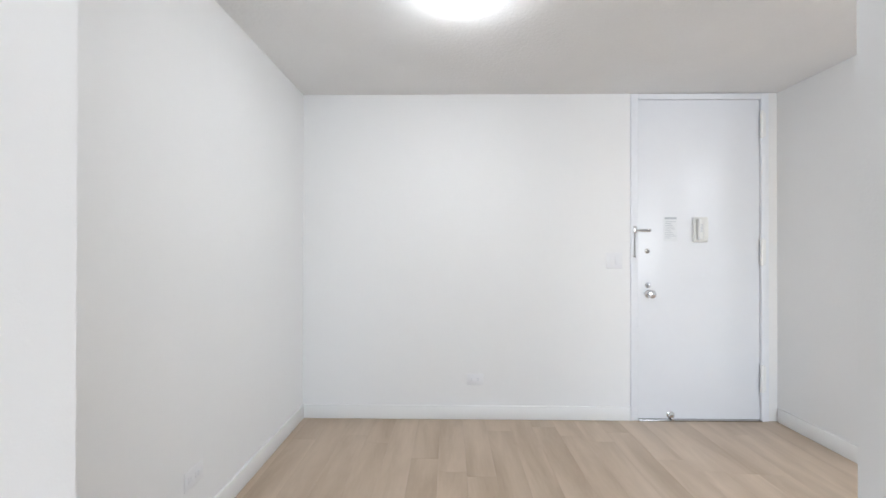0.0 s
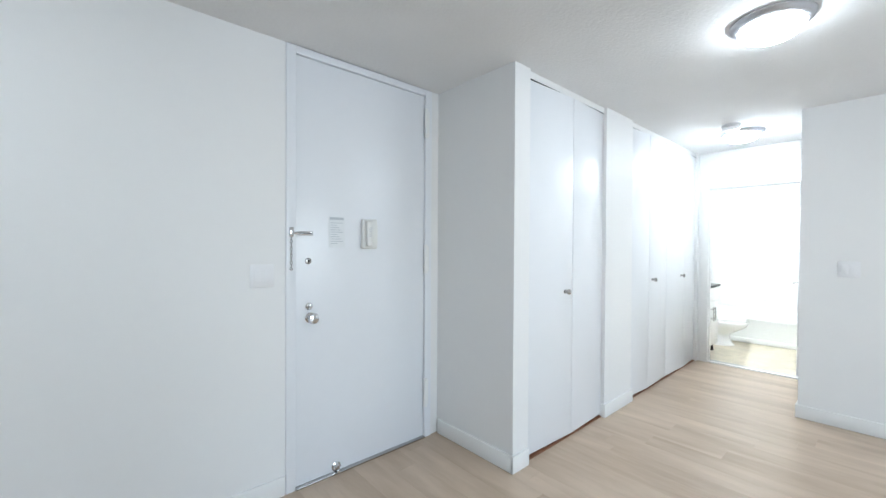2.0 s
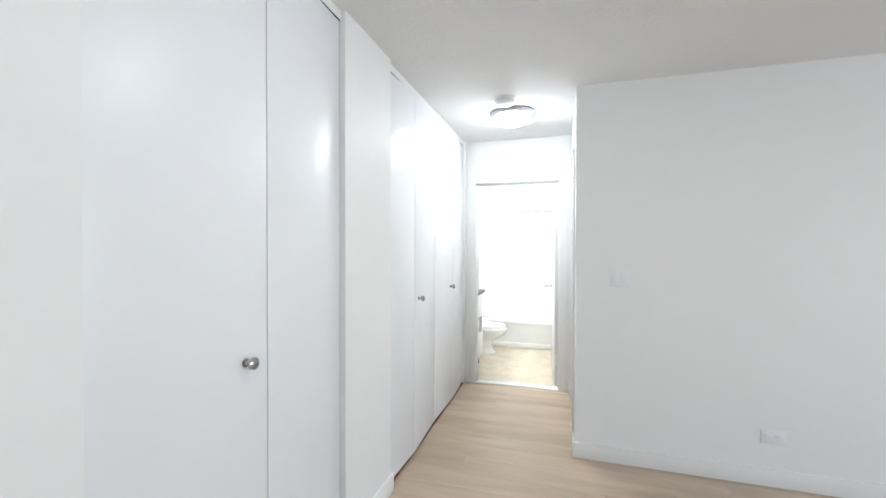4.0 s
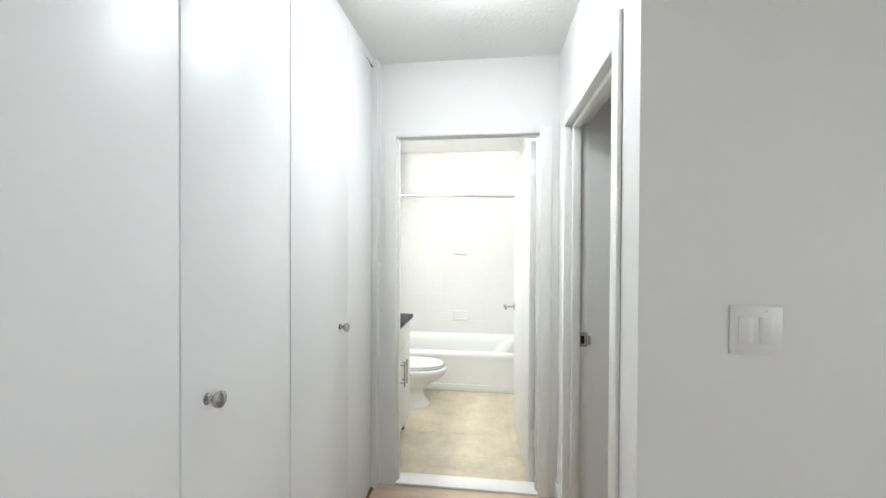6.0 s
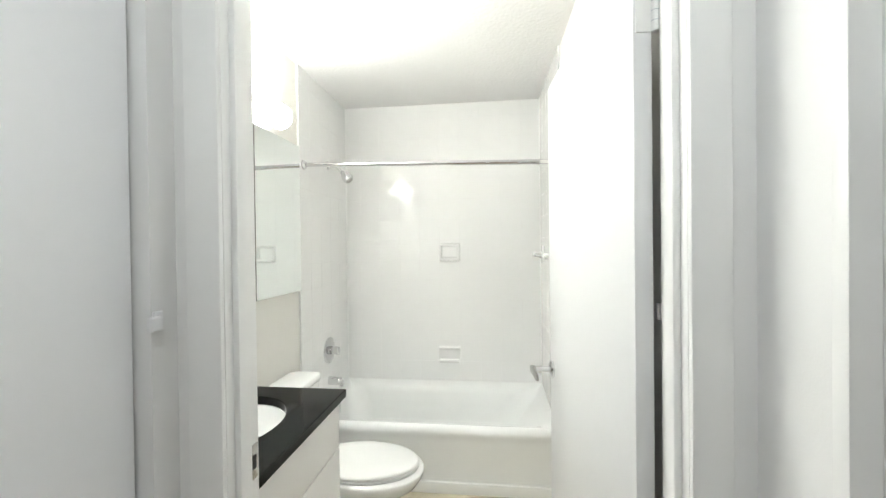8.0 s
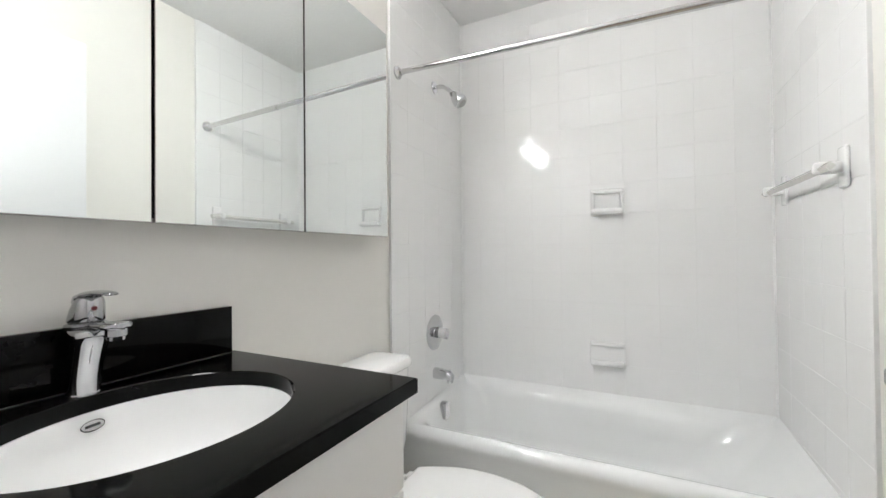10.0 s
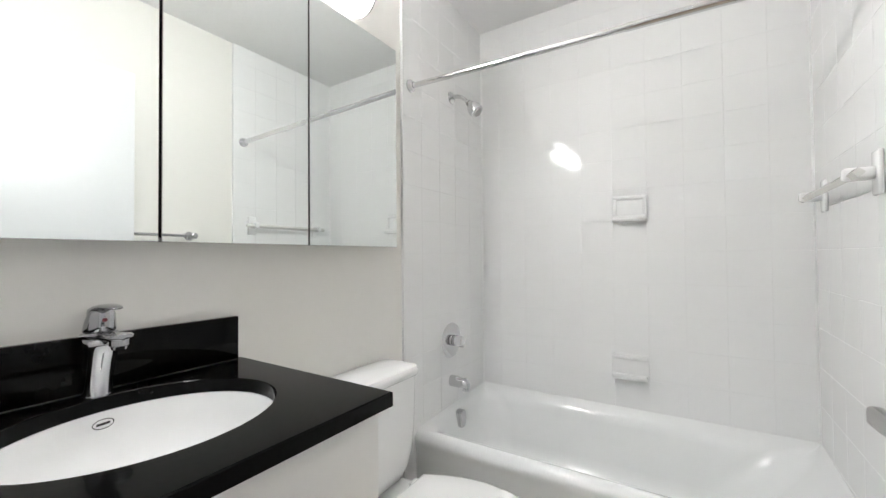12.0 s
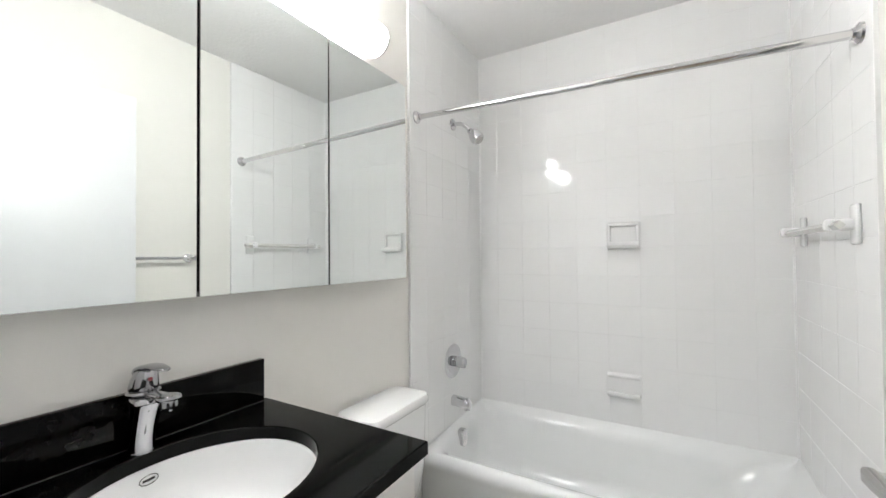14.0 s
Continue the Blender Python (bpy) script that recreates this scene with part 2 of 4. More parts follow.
wall("wall_room_south", [(4.61, 5.495, -1.62, -1.50, B, H)])
wall("wall_bath_door", [(5.668, 5.762, 1.135, 1.268, B, H), (5.668, 5.762, 2.157, 3.02, B, H), (5.668, 5.762, 1.268, 2.157, 2.045, H)])
wall("wall_bath_north", [(5.762, 7.98, 2.70, 3.02, B, H)], bath_paint)
wall("wall_bath_south", [(5.762, 7.98, 1.135, 1.245, B, H)], bath_paint)
wall("wall_bath_east", [(7.86, 7.98, 1.245, 2.70, B, H)])
structure("bath_floor", boxed(5.72, 7.98, 1.135, 2.72, -0.16, -0.004), sub_floor)


def baseboard(x0, x1, y0, y1):
    """A painted board with an eased top edge."""
    structure("baseboard", boxed(x0, x1, y0, y1, 0.001, 0.102, 0.0012, 2), trim_paint, "white painted baseboard along the wall", 40)


T = 0.014
baseboard(-1.372, -1.372 + T, -3.60, 2.905)
baseboard(-1.372 + T, 1.084, 2.905 - T, 2.905)
baseboard(2.172 - T, 2.172, 2.203, 2.882)
baseboard(2.172 - T, 2.318, 2.215 - T, 2.215)
baseboard(3.322 - T, 3.806 + T, 2.215 - T, 2.215)
baseboard(3.322 - T, 3.322, 2.215, 2.262)
baseboard(3.806, 3.806 + T, 2.215, 2.262)
baseboard(4.495 - T, 4.495, -3.60, 1.203 + T)
baseboard(4.495, 4.627, 1.203, 1.203 + T)
baseboard(5.535, 5.664, 1.203, 1.203 + T)


# ---- entry door ----
def turned(name, parent, base, way, profile, mat, label="", seg=28):
    return part(name, lathe(bmesh.new(), base, way, profile, seg), mat, parent, label)


def door_knob(parent, base, way, size, mat, label):
    s = size
    return turned("knob", parent, base, way, [(0, s * 0.9), (0.004, s * 0.95), (0.008, s * 0.8), (0.010, s * 0.38), (0.028, s * 0.36),
                                            (0.034, s * 0.75), (0.042, s * 0.98), (0.052, s * 1.0), (0.060, s * 0.85), (0.064, s * 0.45)], mat, label)


def entry_door():
    d = thing("door_1", (1.59, 2.92, 0), "closed white flush entry door with chrome hardware", "door", kind="structure")
    bm = boxed(1.088, 1.140, 2.893, 2.96, 0, H - 0.004, 0.003)
    part("frame_side", bm, door_paint, d)
    part("frame_side", boxed(2.048, 2.102, 2.893, 2.96, 0, H - 0.004, 0.003), door_paint, d)
    part("frame_head", boxed(1.140, 2.048, 2.893, 2.96, 2.394, H - 0.004, 0.003), door_paint, d)
    # near-black sheet behind the leaf, giving the gaps round it their shade
    part("door_stop", boxed(1.140, 2.048, 2.958, 2.99, 0.0, 2.394), dark_gap, d)
    part("leaf", boxed(1.1435, 2.0445, 2.908, 2.952, 0.012, 2.3915, 0.002), door_paint, d, "white painted flush steel door leaf")
    part("threshold", boxed(1.141, 2.047, 2.885, 2.95, 0, 0.011, 0.003), nickel, d, "worn grey metal threshold")
    door_knob(d, (1.226, 2.908, 0.943), (0, -1, 0), 0.031, chrome, "polished chrome knob")
    bolt = turned("deadbolt", d, (1.218, 2.908, 1.007), (0, -1, 0), [(0, 0.020), (0.005, 0.021), (0.010, 0.017), (0.011, 0.004)], chrome)
    part("thumb_turn", boxed(1.213, 1.223, 2.882, 2.898, 0.990, 1.024, 0.003), chrome, bolt)
    peep = turned("peephole", d, (1.214, 2.908, 1.262), (0, -1, 0), [(0, 0.018), (0.004, 0.018), (0.007, 0.012), (0.0075, 0.008)], nickel)
    turned("lens", peep, (1.214, 2.901, 1.262), (0, -1, 0), [(0, 0.008), (0.002, 0.007)], dark_gap)
    chain = part("chain_track", boxed(1.150, 1.240, 2.896, 2.908, 1.405, 1.428, 0.004), chrome, d, "chrome door chain track")
    part("slot", boxed(1.160, 1.232, 2.8945, 2.8965, 1.4145, 1.4185), dark_gap, chain)
    keeper = part("chain_keeper", boxed(1.102, 1.124, 2.878, 2.893, 1.395, 1.448, 0.004), chrome, d)
    turned("slider", keeper, (1.128, 2.890, 1.417), (1, 0, 0), [(0, 0.006), (0.02, 0.006), (0.022, 0.009), (0.03, 0.009)], chrome, "", 12)
    for k in range(9):
        z = 1.388 - k * 0.019
        pts = [(1.112 + 0.006 * math.cos(a) * (1 if k % 2 else 0.25), 2.886 + 0.006 * math.cos(a) * (0.25 if k % 2 else 1), z + 0.0115 * math.sin(a))
               for a in (2 * math.pi * i / 10 for i in range(11))]
        part("chain_link", sweep(bmesh.new(), pts, 0.0018, 6), nickel, keeper)
    turned("chain_end", keeper, (1.112, 2.893, 1.222), (0, -1, 0), [(0, 0.008), (0.008, 0.008), (0.010, 0.004)], nickel, "", 14)
    for z0 in (2.110, 1.166, 0.228):
        h = part("hinge", sweep(bmesh.new(), [(2.046, 2.886, z0), (2.046, 2.886, z0 + 0.182)], 0.0125, 14), trim_paint, d, "white painted long hinge")
        for k in (0, 1):
            part("finial", lathe(bmesh.new(), (2.046, 2.886, z0 + 0.182 * k), (0, 0, 1 if k else -1), [(0, 0.0145), (0.006, 0.0145), (0.010, 0.006)], 14), trim_paint, h)
        part("hinge_leaf", boxed(2.050, 2.078, 2.8905, 2.893, z0 + 0.004, z0 + 0.178), trim_paint, h)
    s = turned("foot_bolt", d, (1.385, 2.908, 0.040), (0, -1, 0), [(0, 0.028), (0.004, 0.028), (0.008, 0.020), (0.020, 0.017), (0.026, 0.010)], chrome, "small chrome foot bolt", 20)
    part("foot_lever", boxed(1.378, 1.392, 2.874, 2.890, 0.008, 0.030, 0.003), chrome, s)


entry_door()


def intercom():
    d = thing("intercom_handset", (1.60, 2.908, 1.33), "off-white plastic intercom handset mounted on the entry door", "intercom")
    part("base", boxed(1.545, 1.652, 2.882, 2.9075, 1.329, 1.514, 0.010, 3), ivory, d)
    hs = part("handset", boxed(1.562, 1.604, 2.852, 2.880, 1.342, 1.504, 0.013, 3), ivory, d)
    for k in range(6):
        part("grille_slot", boxed(1.574, 1.592, 2.8512, 2.853, 1.405 + k * 0.010, 1.4085 + k * 0.010), ink, hs)
    part("button_plate", boxed(1.612, 1.648, 2.877, 2.8805, 1.36, 1.48, 0.0012, 1), ivory, d)


def notice():
    d = thing("notice_paper", (1.386, 2.907, 1.337), "pale printed notice sheet taped to the entry door", "notice")
    part("sheet", boxed(1.336, 1.436, 2.9055, 2.9068, 1.337, 1.519), paper, d, "", 0)
    part("heading_bar", boxed(1.342, 1.430, 2.9044, 2.9054, 1.500, 1.514), ink, d, "grey heading bar", 0)
    for k in range(10):
        part("text_line", boxed(1.347, 1.425 - 0.012 * ((k * 7) % 4), 2.9044, 2.9054, 1.480 - k * 0.0135, 1.4832 - k * 0.0135), ink, d, "", 0)


intercom()
notice()


def wall_plate(name, centre, axis, face, w, h, label, category, kind_of, plastic=switch_plastic):
    """A switch or outlet plate on a wall. axis: the wall's normal axis; face: the way it faces."""
    cx, cy, cz = centre
    d = thing(name, centre, label, category)

    def slab_at(u0, u1, z0, z1, d0, d1, bev=0.0):
        if axis == "y":
            lo, hi = sorted((cy + face * d0, cy + face * d1))
            return boxed(cx + u0, cx + u1, lo, hi, cz + z0, cz + z1, bev)
        lo, hi = sorted((cx + face * d0, cx + face * d1))
        return boxed(lo, hi, cy + u0, cy + u1, cz + z0, cz + z1, bev)

    part("plate", slab_at(-w / 2, w / 2, -h / 2, h / 2, 0.0005, 0.0045, 0.002), plastic, d)
    if kind_of == "outlet":
        for s in (-1, 1):
            r = part("receptacle", slab_at(s * 0.024 - 0.017, s * 0.024 + 0.017, -0.015, 0.015, 0.004, 0.0065, 0.0015), plastic, d)
            for q in (-1, 1):
                part("slot", slab_at(s * 0.024 - 0.006, s * 0.024 + 0.004, q * 0.006 - 0.001, q * 0.006 + 0.001, 0.0062, 0.0069), ink, r, "", 0)
        part("screw", slab_at(-0.003, 0.003, -0.003, 0.003, 0.0042, 0.0053, 0.0005), plastic, d)
    else:
        gangs = (-0.0235, 0.0235) if kind_of == "double" else (0.0,)
        for g in gangs:
            part("rocker", slab_at(g - 0.0165, g + 0.0165, -0.033, 0.033, 0.003, 0.0065 if kind_of == "double" else 0.0100, 0.0015), plastic, d)
            for q in (-1, 1):
                if kind_of == "double":
                    part("screw", slab_at(g - 0.0028, g + 0.0028, q * 0.048 - 0.0028, q * 0.048 + 0.0028, 0.0042, 0.0053, 0.0005), plastic, d)


wall_plate("wall_outlet", (-0.071, 2.905, 0.298), "y", -1, 0.125, 0.082, "white double outlet set sideways low on the entry wall", "outlet", "outlet")
wall_plate("wall_outlet", (-1.372, 1.640, 0.288), "x", 1, 0.125, 0.082, "white double outlet set sideways low on the side wall", "outlet", "outlet")
wall_plate("wall_outlet", (4.495, 0.108, 0.288), "x", -1, 0.125, 0.082, "white double outlet set sideways above the hall-side baseboard", "outlet", "outlet")
wall_plate("light_switch", (0.968, 2.905, 1.190), "y", -1, 0.118, 0.118, "white double rocker switch beside the entry door", "light switch", "double")
wall_plate("light_switch", (4.495, 0.932, 1.190), "x", -1, 0.118, 0.118, "white double rocker switch near the hall corner", "light switch", "double")
wall_plate("light_switch", (5.495, 0.889, 1.186), "x", -1, 0.087, 0.132, "bright white single rocker switch below the breaker panel", "light switch", "single", switch_bright)


# ---- closets ----
def leaf_prism(a, b, z0, z1, thick=0.03):
    """An upright slab whose front runs from a to b in plan."""
    a, b = Vector((*a, 0)), Vector((*b, 0))
    way = (b - a).normalized()
    back = Vector((-way.y, way.x, 0)) * thick
    bm = bmesh.new()
    loops = [[p + Vector((0, 0, z)) for p in (a, b, b + back, a + back)] for z in (z0, z1)]
    loft(bm, loops)
    bmesh.ops.bevel(bm, geom=list(bm.edges), offset=0.002, segments=2, affect="EDGES", profile=0.5)
    return bm


def bifold(name, left, fold, right, knob_x, label):
    d = thing(name, ((left[0] + right[0]) / 2, 2.24, 0), label, "closet door", "bifold closet doors")
    g = 0.0025
    part("panel", leaf_prism(left, (fold[0] - g, fold[1]), 0.022, 2.3945), closet_paint, d)
    part("panel", leaf_prism((fold[0] + g, fold[1]), right, 0.022, 2.3945), closet_paint, d)
    (xa, ya), (xb, yb) = (left, fold) if knob_x < fold[0] else (fold, right)
    ky = ya + (yb - ya) * (knob_x - xa) / (xb - xa)
    turned("knob", d, (knob_x, ky, 1.036), (0, -1, 0), [(0, 0.013), (0.003, 0.014), (0.006, 0.008), (0.017, 0.008), (0.022, 0.015), (0.030, 0.0195), (0.037, 0.0185), (0.042, 0.011)], nickel, "small brushed nickel knob", 22)
    part("pivot_rod", sweep(bmesh.new(), [(right[0] - 0.03, right[1] + 0.016, 2.38), (right[0] - 0.03, right[1] + 0.016, 2.41)], 0.005, 8), nickel, d)


bifold("closet_bifold_door", (2.330, 2.250), (2.850, 2.226), (3.3185, 2.243), 2.758, "white flush bifold closet door with a small nickel knob, slightly ajar")
bifold("closet_bifold_door", (3.814, 2.243), (4.205, 2.222), (4.682, 2.236), 4.285, "white flush bifold door of the wide hall closet")
bifold("closet_bifold_door", (4.690, 2.236), (5.180, 2.222), (5.603, 2.244), 5.085, "white flush bifold door of the wide hall closet beside the bathroom")
for x0, x1 in ((2.324, 3.320), (3.808, 5.608)):
    structure("closet_threshold", boxed(x0, x1, 2.232, 2.30, 0.0005, 0.010, 0.002), old_wood, "old reddish-brown wood strip under the closet doors")
    # strip in the track slot, coloured near-black for the shade in there
    structure("closet_track", boxed(x0, x1, 2.240, 2.285, 2.3950, 2.3986), dark_gap, "closet track slot under the header, filled dark for its shade")


def catch():
    d = thing("door_catch", (5.607, 2.215, 1.27), "small white plastic door catch on the closet jamb", "door catch")
    part("plate", boxed(5.612, 5.630, 2.209, 2.2148, 1.255, 1.290, 0.002), white_plastic, d)
    part("hook", boxed(5.592, 5.616, 2.196, 2.209, 1.258, 1.283, 0.004), white_plastic, d)


catch()


# ---- ceiling lamps ----
def ceiling_lamp(at, glass, label, depth=0.066, r=0.172):
    x, y = at
    d = thing("ceiling_lamp", (x, y, H), label, "ceiling lamp", "round ceiling lamps")
    down = (0, 0, -1)
    prof = [(0, r * 1.0), (0.002, r * 1.03), (0.010, r * 1.03), (0.014, r * 1.0), (0.020, r * 0.985), (0.028, r * 0.93), (0.034, r * 0.86), (0.035, r * 0.82)]
    part("ring", lathe(bmesh.new(), (x, y, H), down, prof, 48), nickel_ring, d, "brushed nickel ring")
    dome = [(0.030, r * 0.82)] + [(0.036 + depth * math.sin(a), r * 0.82 * math.cos(a)) for a in (radians(k) for k in (8, 20, 33, 46, 58, 69, 79, 87))]
    part("glass_dome", lathe(bmesh.new(), (x, y, H), down, dome, 48), glass, d, "lit white glass dome", 60)


ceiling_lamp((-0.21, 1.68), lamp_glass, "lit round flush ceiling lamp in the entry area", r=0.158)
ceiling_lamp((2.745, 1.135), lamp_glass, "lit round flush ceiling lamp with nickel ring before the closets", r=0.158)
ceiling_lamp((4.895, 1.668), hall_glass, "lit round flush ceiling lamp with nickel ring in the narrow hall")


def smoke_detector(x, y):
    d = thing("smoke_detector", (x, y, H), "round white plastic smoke detector on the hall ceiling", "smoke detector")
    down = (0, 0, -1)
    part("base", lathe(bmesh.new(), (x, y, H), down, [(0, 0.074), (0.008, 0.075), (0.011, 0.071)], 36), white_plastic, d)
    part("vent_band", lathe(bmesh.new(), (x, y, H - 0.010), down, [(0, 0.060), (0.012, 0.060)], 36), ivory, d, "shaded vent band")
    for k in range(18):
        a = 2 * math.pi * k / 18
        c, q = math.cos(a), math.sin(a)
        part("vent_rib", sweep(bmesh.new(), [(x + 0.064 * c, y + 0.064 * q, H - 0.009), (x + 0.064 * c, y + 0.064 * q, H - 0.024)], 0.0035, 6), white_plastic, d)
    part("cover", lathe(bmesh.new(), (x, y, H - 0.022), down, [(0, 0.070), (0.006, 0.071), (0.016, 0.064), (0.023, 0.050), (0.025, 0.02)], 36), white_plastic, d)
    part("test_button", lathe(bmesh.new(), (x, y, H - 0.046), down, [(0, 0.016), (0.002, 0.015), (0.003, 0.010)], 20), ivory, d)


smoke_detector(4.570, 1.680)


# ---- frames of the bathroom and side-room doorways ----
def bath_doorway():
    f = thing("door_frame_1", (5.72, 1.71, 0), "white painted metal frame of the bathroom doorway", "door frame", kind="structure")
    for y0, y1, q in ((2.118, 2.186, -1), (1.244, 1.307, 1)):
        part("casing", boxed(5.656, 5.668, y0, y1, 0, 2.050, 0.003), trim_paint, f)
        part("jamb", boxed(5.668, 5.768, min(y0 if q < 0 else y1 - 0.039, 9), (y0 + 0.039) if q < 0 else y1, 0, 2.046, 0.002), trim_paint, f)
        ys = sorted(((y0 if q < 0 else y1), (y0 if q < 0 else y1) + q * 0.013))
        part("stop", boxed(5.690, 5.726, ys[0], ys[1], 0, 2.008, 0.002), trim_paint, f)
    part("head", boxed(5.656, 5.768, 1.307, 2.118, 2.014, 2.046, 0.002), trim_paint, f)
    part("head_stop", boxed(5.690, 5.726, 1.321, 2.104, 2.002, 2.014, 0.002), trim_paint, f)
    sp = part("strike_plate", boxed(5.732, 5.762, 2.1155, 2.118, 0.920, 0.992, 0.001), nickel, f, "brushed metal strike plate")
    part("strike_hole", boxed(5.742, 5.754, 2.1145, 2.1157, 0.942, 0.970), dark_gap, sp)
    structure("bath_threshold", boxed(5.662, 5.772, 1.307, 2.118, 0.0005, 0.014, 0.004), ceramic, "pale stone threshold of the bathroom", 40)


def room_doorway():
    f = thing("door_frame_2", (5.07, 1.15, 0), "white painted metal frame of the dark side room", "door frame", kind="structure")
    part("jamb", boxed(5.505, 5.5295, 1.168, 1.206, 0, 2.07, 0.003), trim_paint, f)
    part("stop", boxed(5.472, 5.5295, 1.130, 1.168, 0, 2.07, 0.003), trim_paint, f)
    part("jamb", boxed(5.4965, 5.5295, 1.086, 1.130, 0, 2.07, 0.002), trim_paint, f)
    part("casing", boxed(4.630, 4.690, 1.203, 1.217, 0, 2.072, 0.004), trim_paint, f)
    part("jamb", boxed(4.630, 4.690, 1.150, 1.203, 0, 2.07, 0.002), trim_paint, f)
    part("jamb", boxed(4.630, 4.672, 1.090, 1.150, 0, 2.07, 0.002), trim_paint, f)
    part("head", boxed(4.690, 5.505, 1.168, 1.206, 2.002, 2.07, 0.003), trim_paint, f)
    part("head_stop", boxed(4.690, 5.472, 1.130, 1.168, 1.982, 2.07, 0.003), trim_paint, f)
    part("head", boxed(4.672, 5.4965, 1.090, 1.130, 2.006, 2.07, 0.002), trim_paint, f)
    sp = part("strike_plate", boxed(5.4935, 5.4963, 1.088, 1.126, 0.885, 0.955, 0.001), nickel, f, "brushed metal strike plate")
    part("strike_hole", boxed(5.4925, 5.4937, 1.104, 1.122, 0.900, 0.940), dark_gap, sp)
    part("strike_lip", boxed(5.484, 5.4945, 1.074, 1.087, 0.898, 0.942, 0.002), nickel, sp)


bath_doorway()
room_doorway()


def bath_door():
    """The bathroom door, swung into the room against the side wall."""
    d = thing("door_2", (5.775, 1.342, 0), "white flush bathroom door standing open against the wall", "door", kind="structure")
    turn = Matrix.Translation((5.775, 1.351, 0)) @ Matrix.Rotation(radians(2.9), 4, "Z")

    def turned_in(bm):
        bmesh.ops.transform(bm, matrix=turn, verts=bm.verts)
        return bm

    part("leaf", turned_in(boxed(0, 0.785, -0.035, 0, 0.012, 2.003, 0.002)), bath_door_paint, d)
    rose = part("rose", turned_in(lathe(bmesh.new(), (0.738, 0, 0.925), (0, 1, 0), [(0, 0.031), (0.006, 0.032), (0.010, 0.026), (0.011, 0.013)], 26)), chrome, d)
    part("neck", turned_in(sweep(bmesh.new(), [(0.738, 0.010, 0.925), (0.738, 0.040, 0.925), (0.738, 0.070, 0.925)], [0.0125, 0.0115, 0.0115], 18)), chrome, d, "polished chrome neck")
    lever = loft(bmesh.new(), [[Vector((lx, 0.0765 + p.x, 0.925 + dz + p.y)) for p in rounded_rect(0, 0, hw, hh, min(hw, hh) * 0.6, 0, 3)]
                               for lx, hw, hh, dz in ((0.752, 0.0060, 0.0090, 0), (0.748, 0.0090, 0.0125, 0), (0.722, 0.0090, 0.0125, 0), (0.685, 0.0080, 0.0100, -0.001), (0.650, 0.0068, 0.0075, -0.004), (0.634, 0.0050, 0.0050, -0.006))])
    part("lever", turned_in(lever), nickel, d, "brushed nickel tapered lever")
    part("latch", turned_in(boxed(0.7848, 0.789, -0.026, -0.009, 0.89, 0.96)), chrome, d)
    part("bumper", sweep(bmesh.new(), [(5.7735, 1.305, 1.255), (5.7735, 1.305, 1.287)], 0.007, 12), nickel, d, "small metal bumper")
    for z in (1.800, 0.22):
        h = part("hinge", sweep(bmesh.new(), [(5.7735, 1.311, z), (5.7735, 1.311, z + 0.095)], 0.007, 12), trim_paint, d, "white painted hinge")
        part("hinge_leaf", turned_in(boxed(-0.0025, -0.0003, -0.036, -0.004, z, z + 0.095)), trim_paint, h)
        for k in (1, 2, 3, 4):
            part("knuckle_joint", lathe(bmesh.new(), (5.7735, 1.311, z + 0.019 * k - 0.0006), (0, 0, 1), [(0, 0.0073), (0.0012, 0.0073)], 12), ink, h)


bath_door()


# ---- side room ----
def breaker_panel():
    d = thing("breaker_panel", (5.495, 0.80, 1.53), "white painted metal breaker panel with a closed inner door", "breaker panel")
    part("cover", boxed(5.480, 5.4945, 0.620, 0.976, 1.532, 1.932, 0.005), wall_paint, d)
    part("door_gap", loft(bmesh.new(), [[Vector((5.4795, p.x, p.y)) for p in rounded_rect(0.804, 1.722, 0.080, 0.153, 0.012, 0)],
                                        [Vector((5.4805, p.x, p.y)) for p in rounded_rect(0.804, 1.722, 0.080, 0.153, 0.012, 0)]]), ink, d, "dark seam round the panel door")
    dr = part("panel_door", loft(bmesh.new(), [[Vector((x, p.x, p.y)) for p in rounded_rect(0.804, 1.722, 0.0785, 0.1515, 0.011, 0)] for x in (5.4785, 5.480)]), wall_paint, d)
    part("latch", boxed(5.475, 5.4785, 0.820, 0.866, 1.721, 1.735, 0.0015), wall_paint, dr)
    part("latch_slot", boxed(5.4742, 5.4752, 0.858, 0.864, 1.722, 1.734), ink, dr)
    for y in (0.958,):
        turned("screw", d, (5.480, y, 1.556), (-1, 0, 0), [(0, 0.007), (0.003, 0.006), (0.004, 0.002)], switch_bright, "", 14)


breaker_panel()


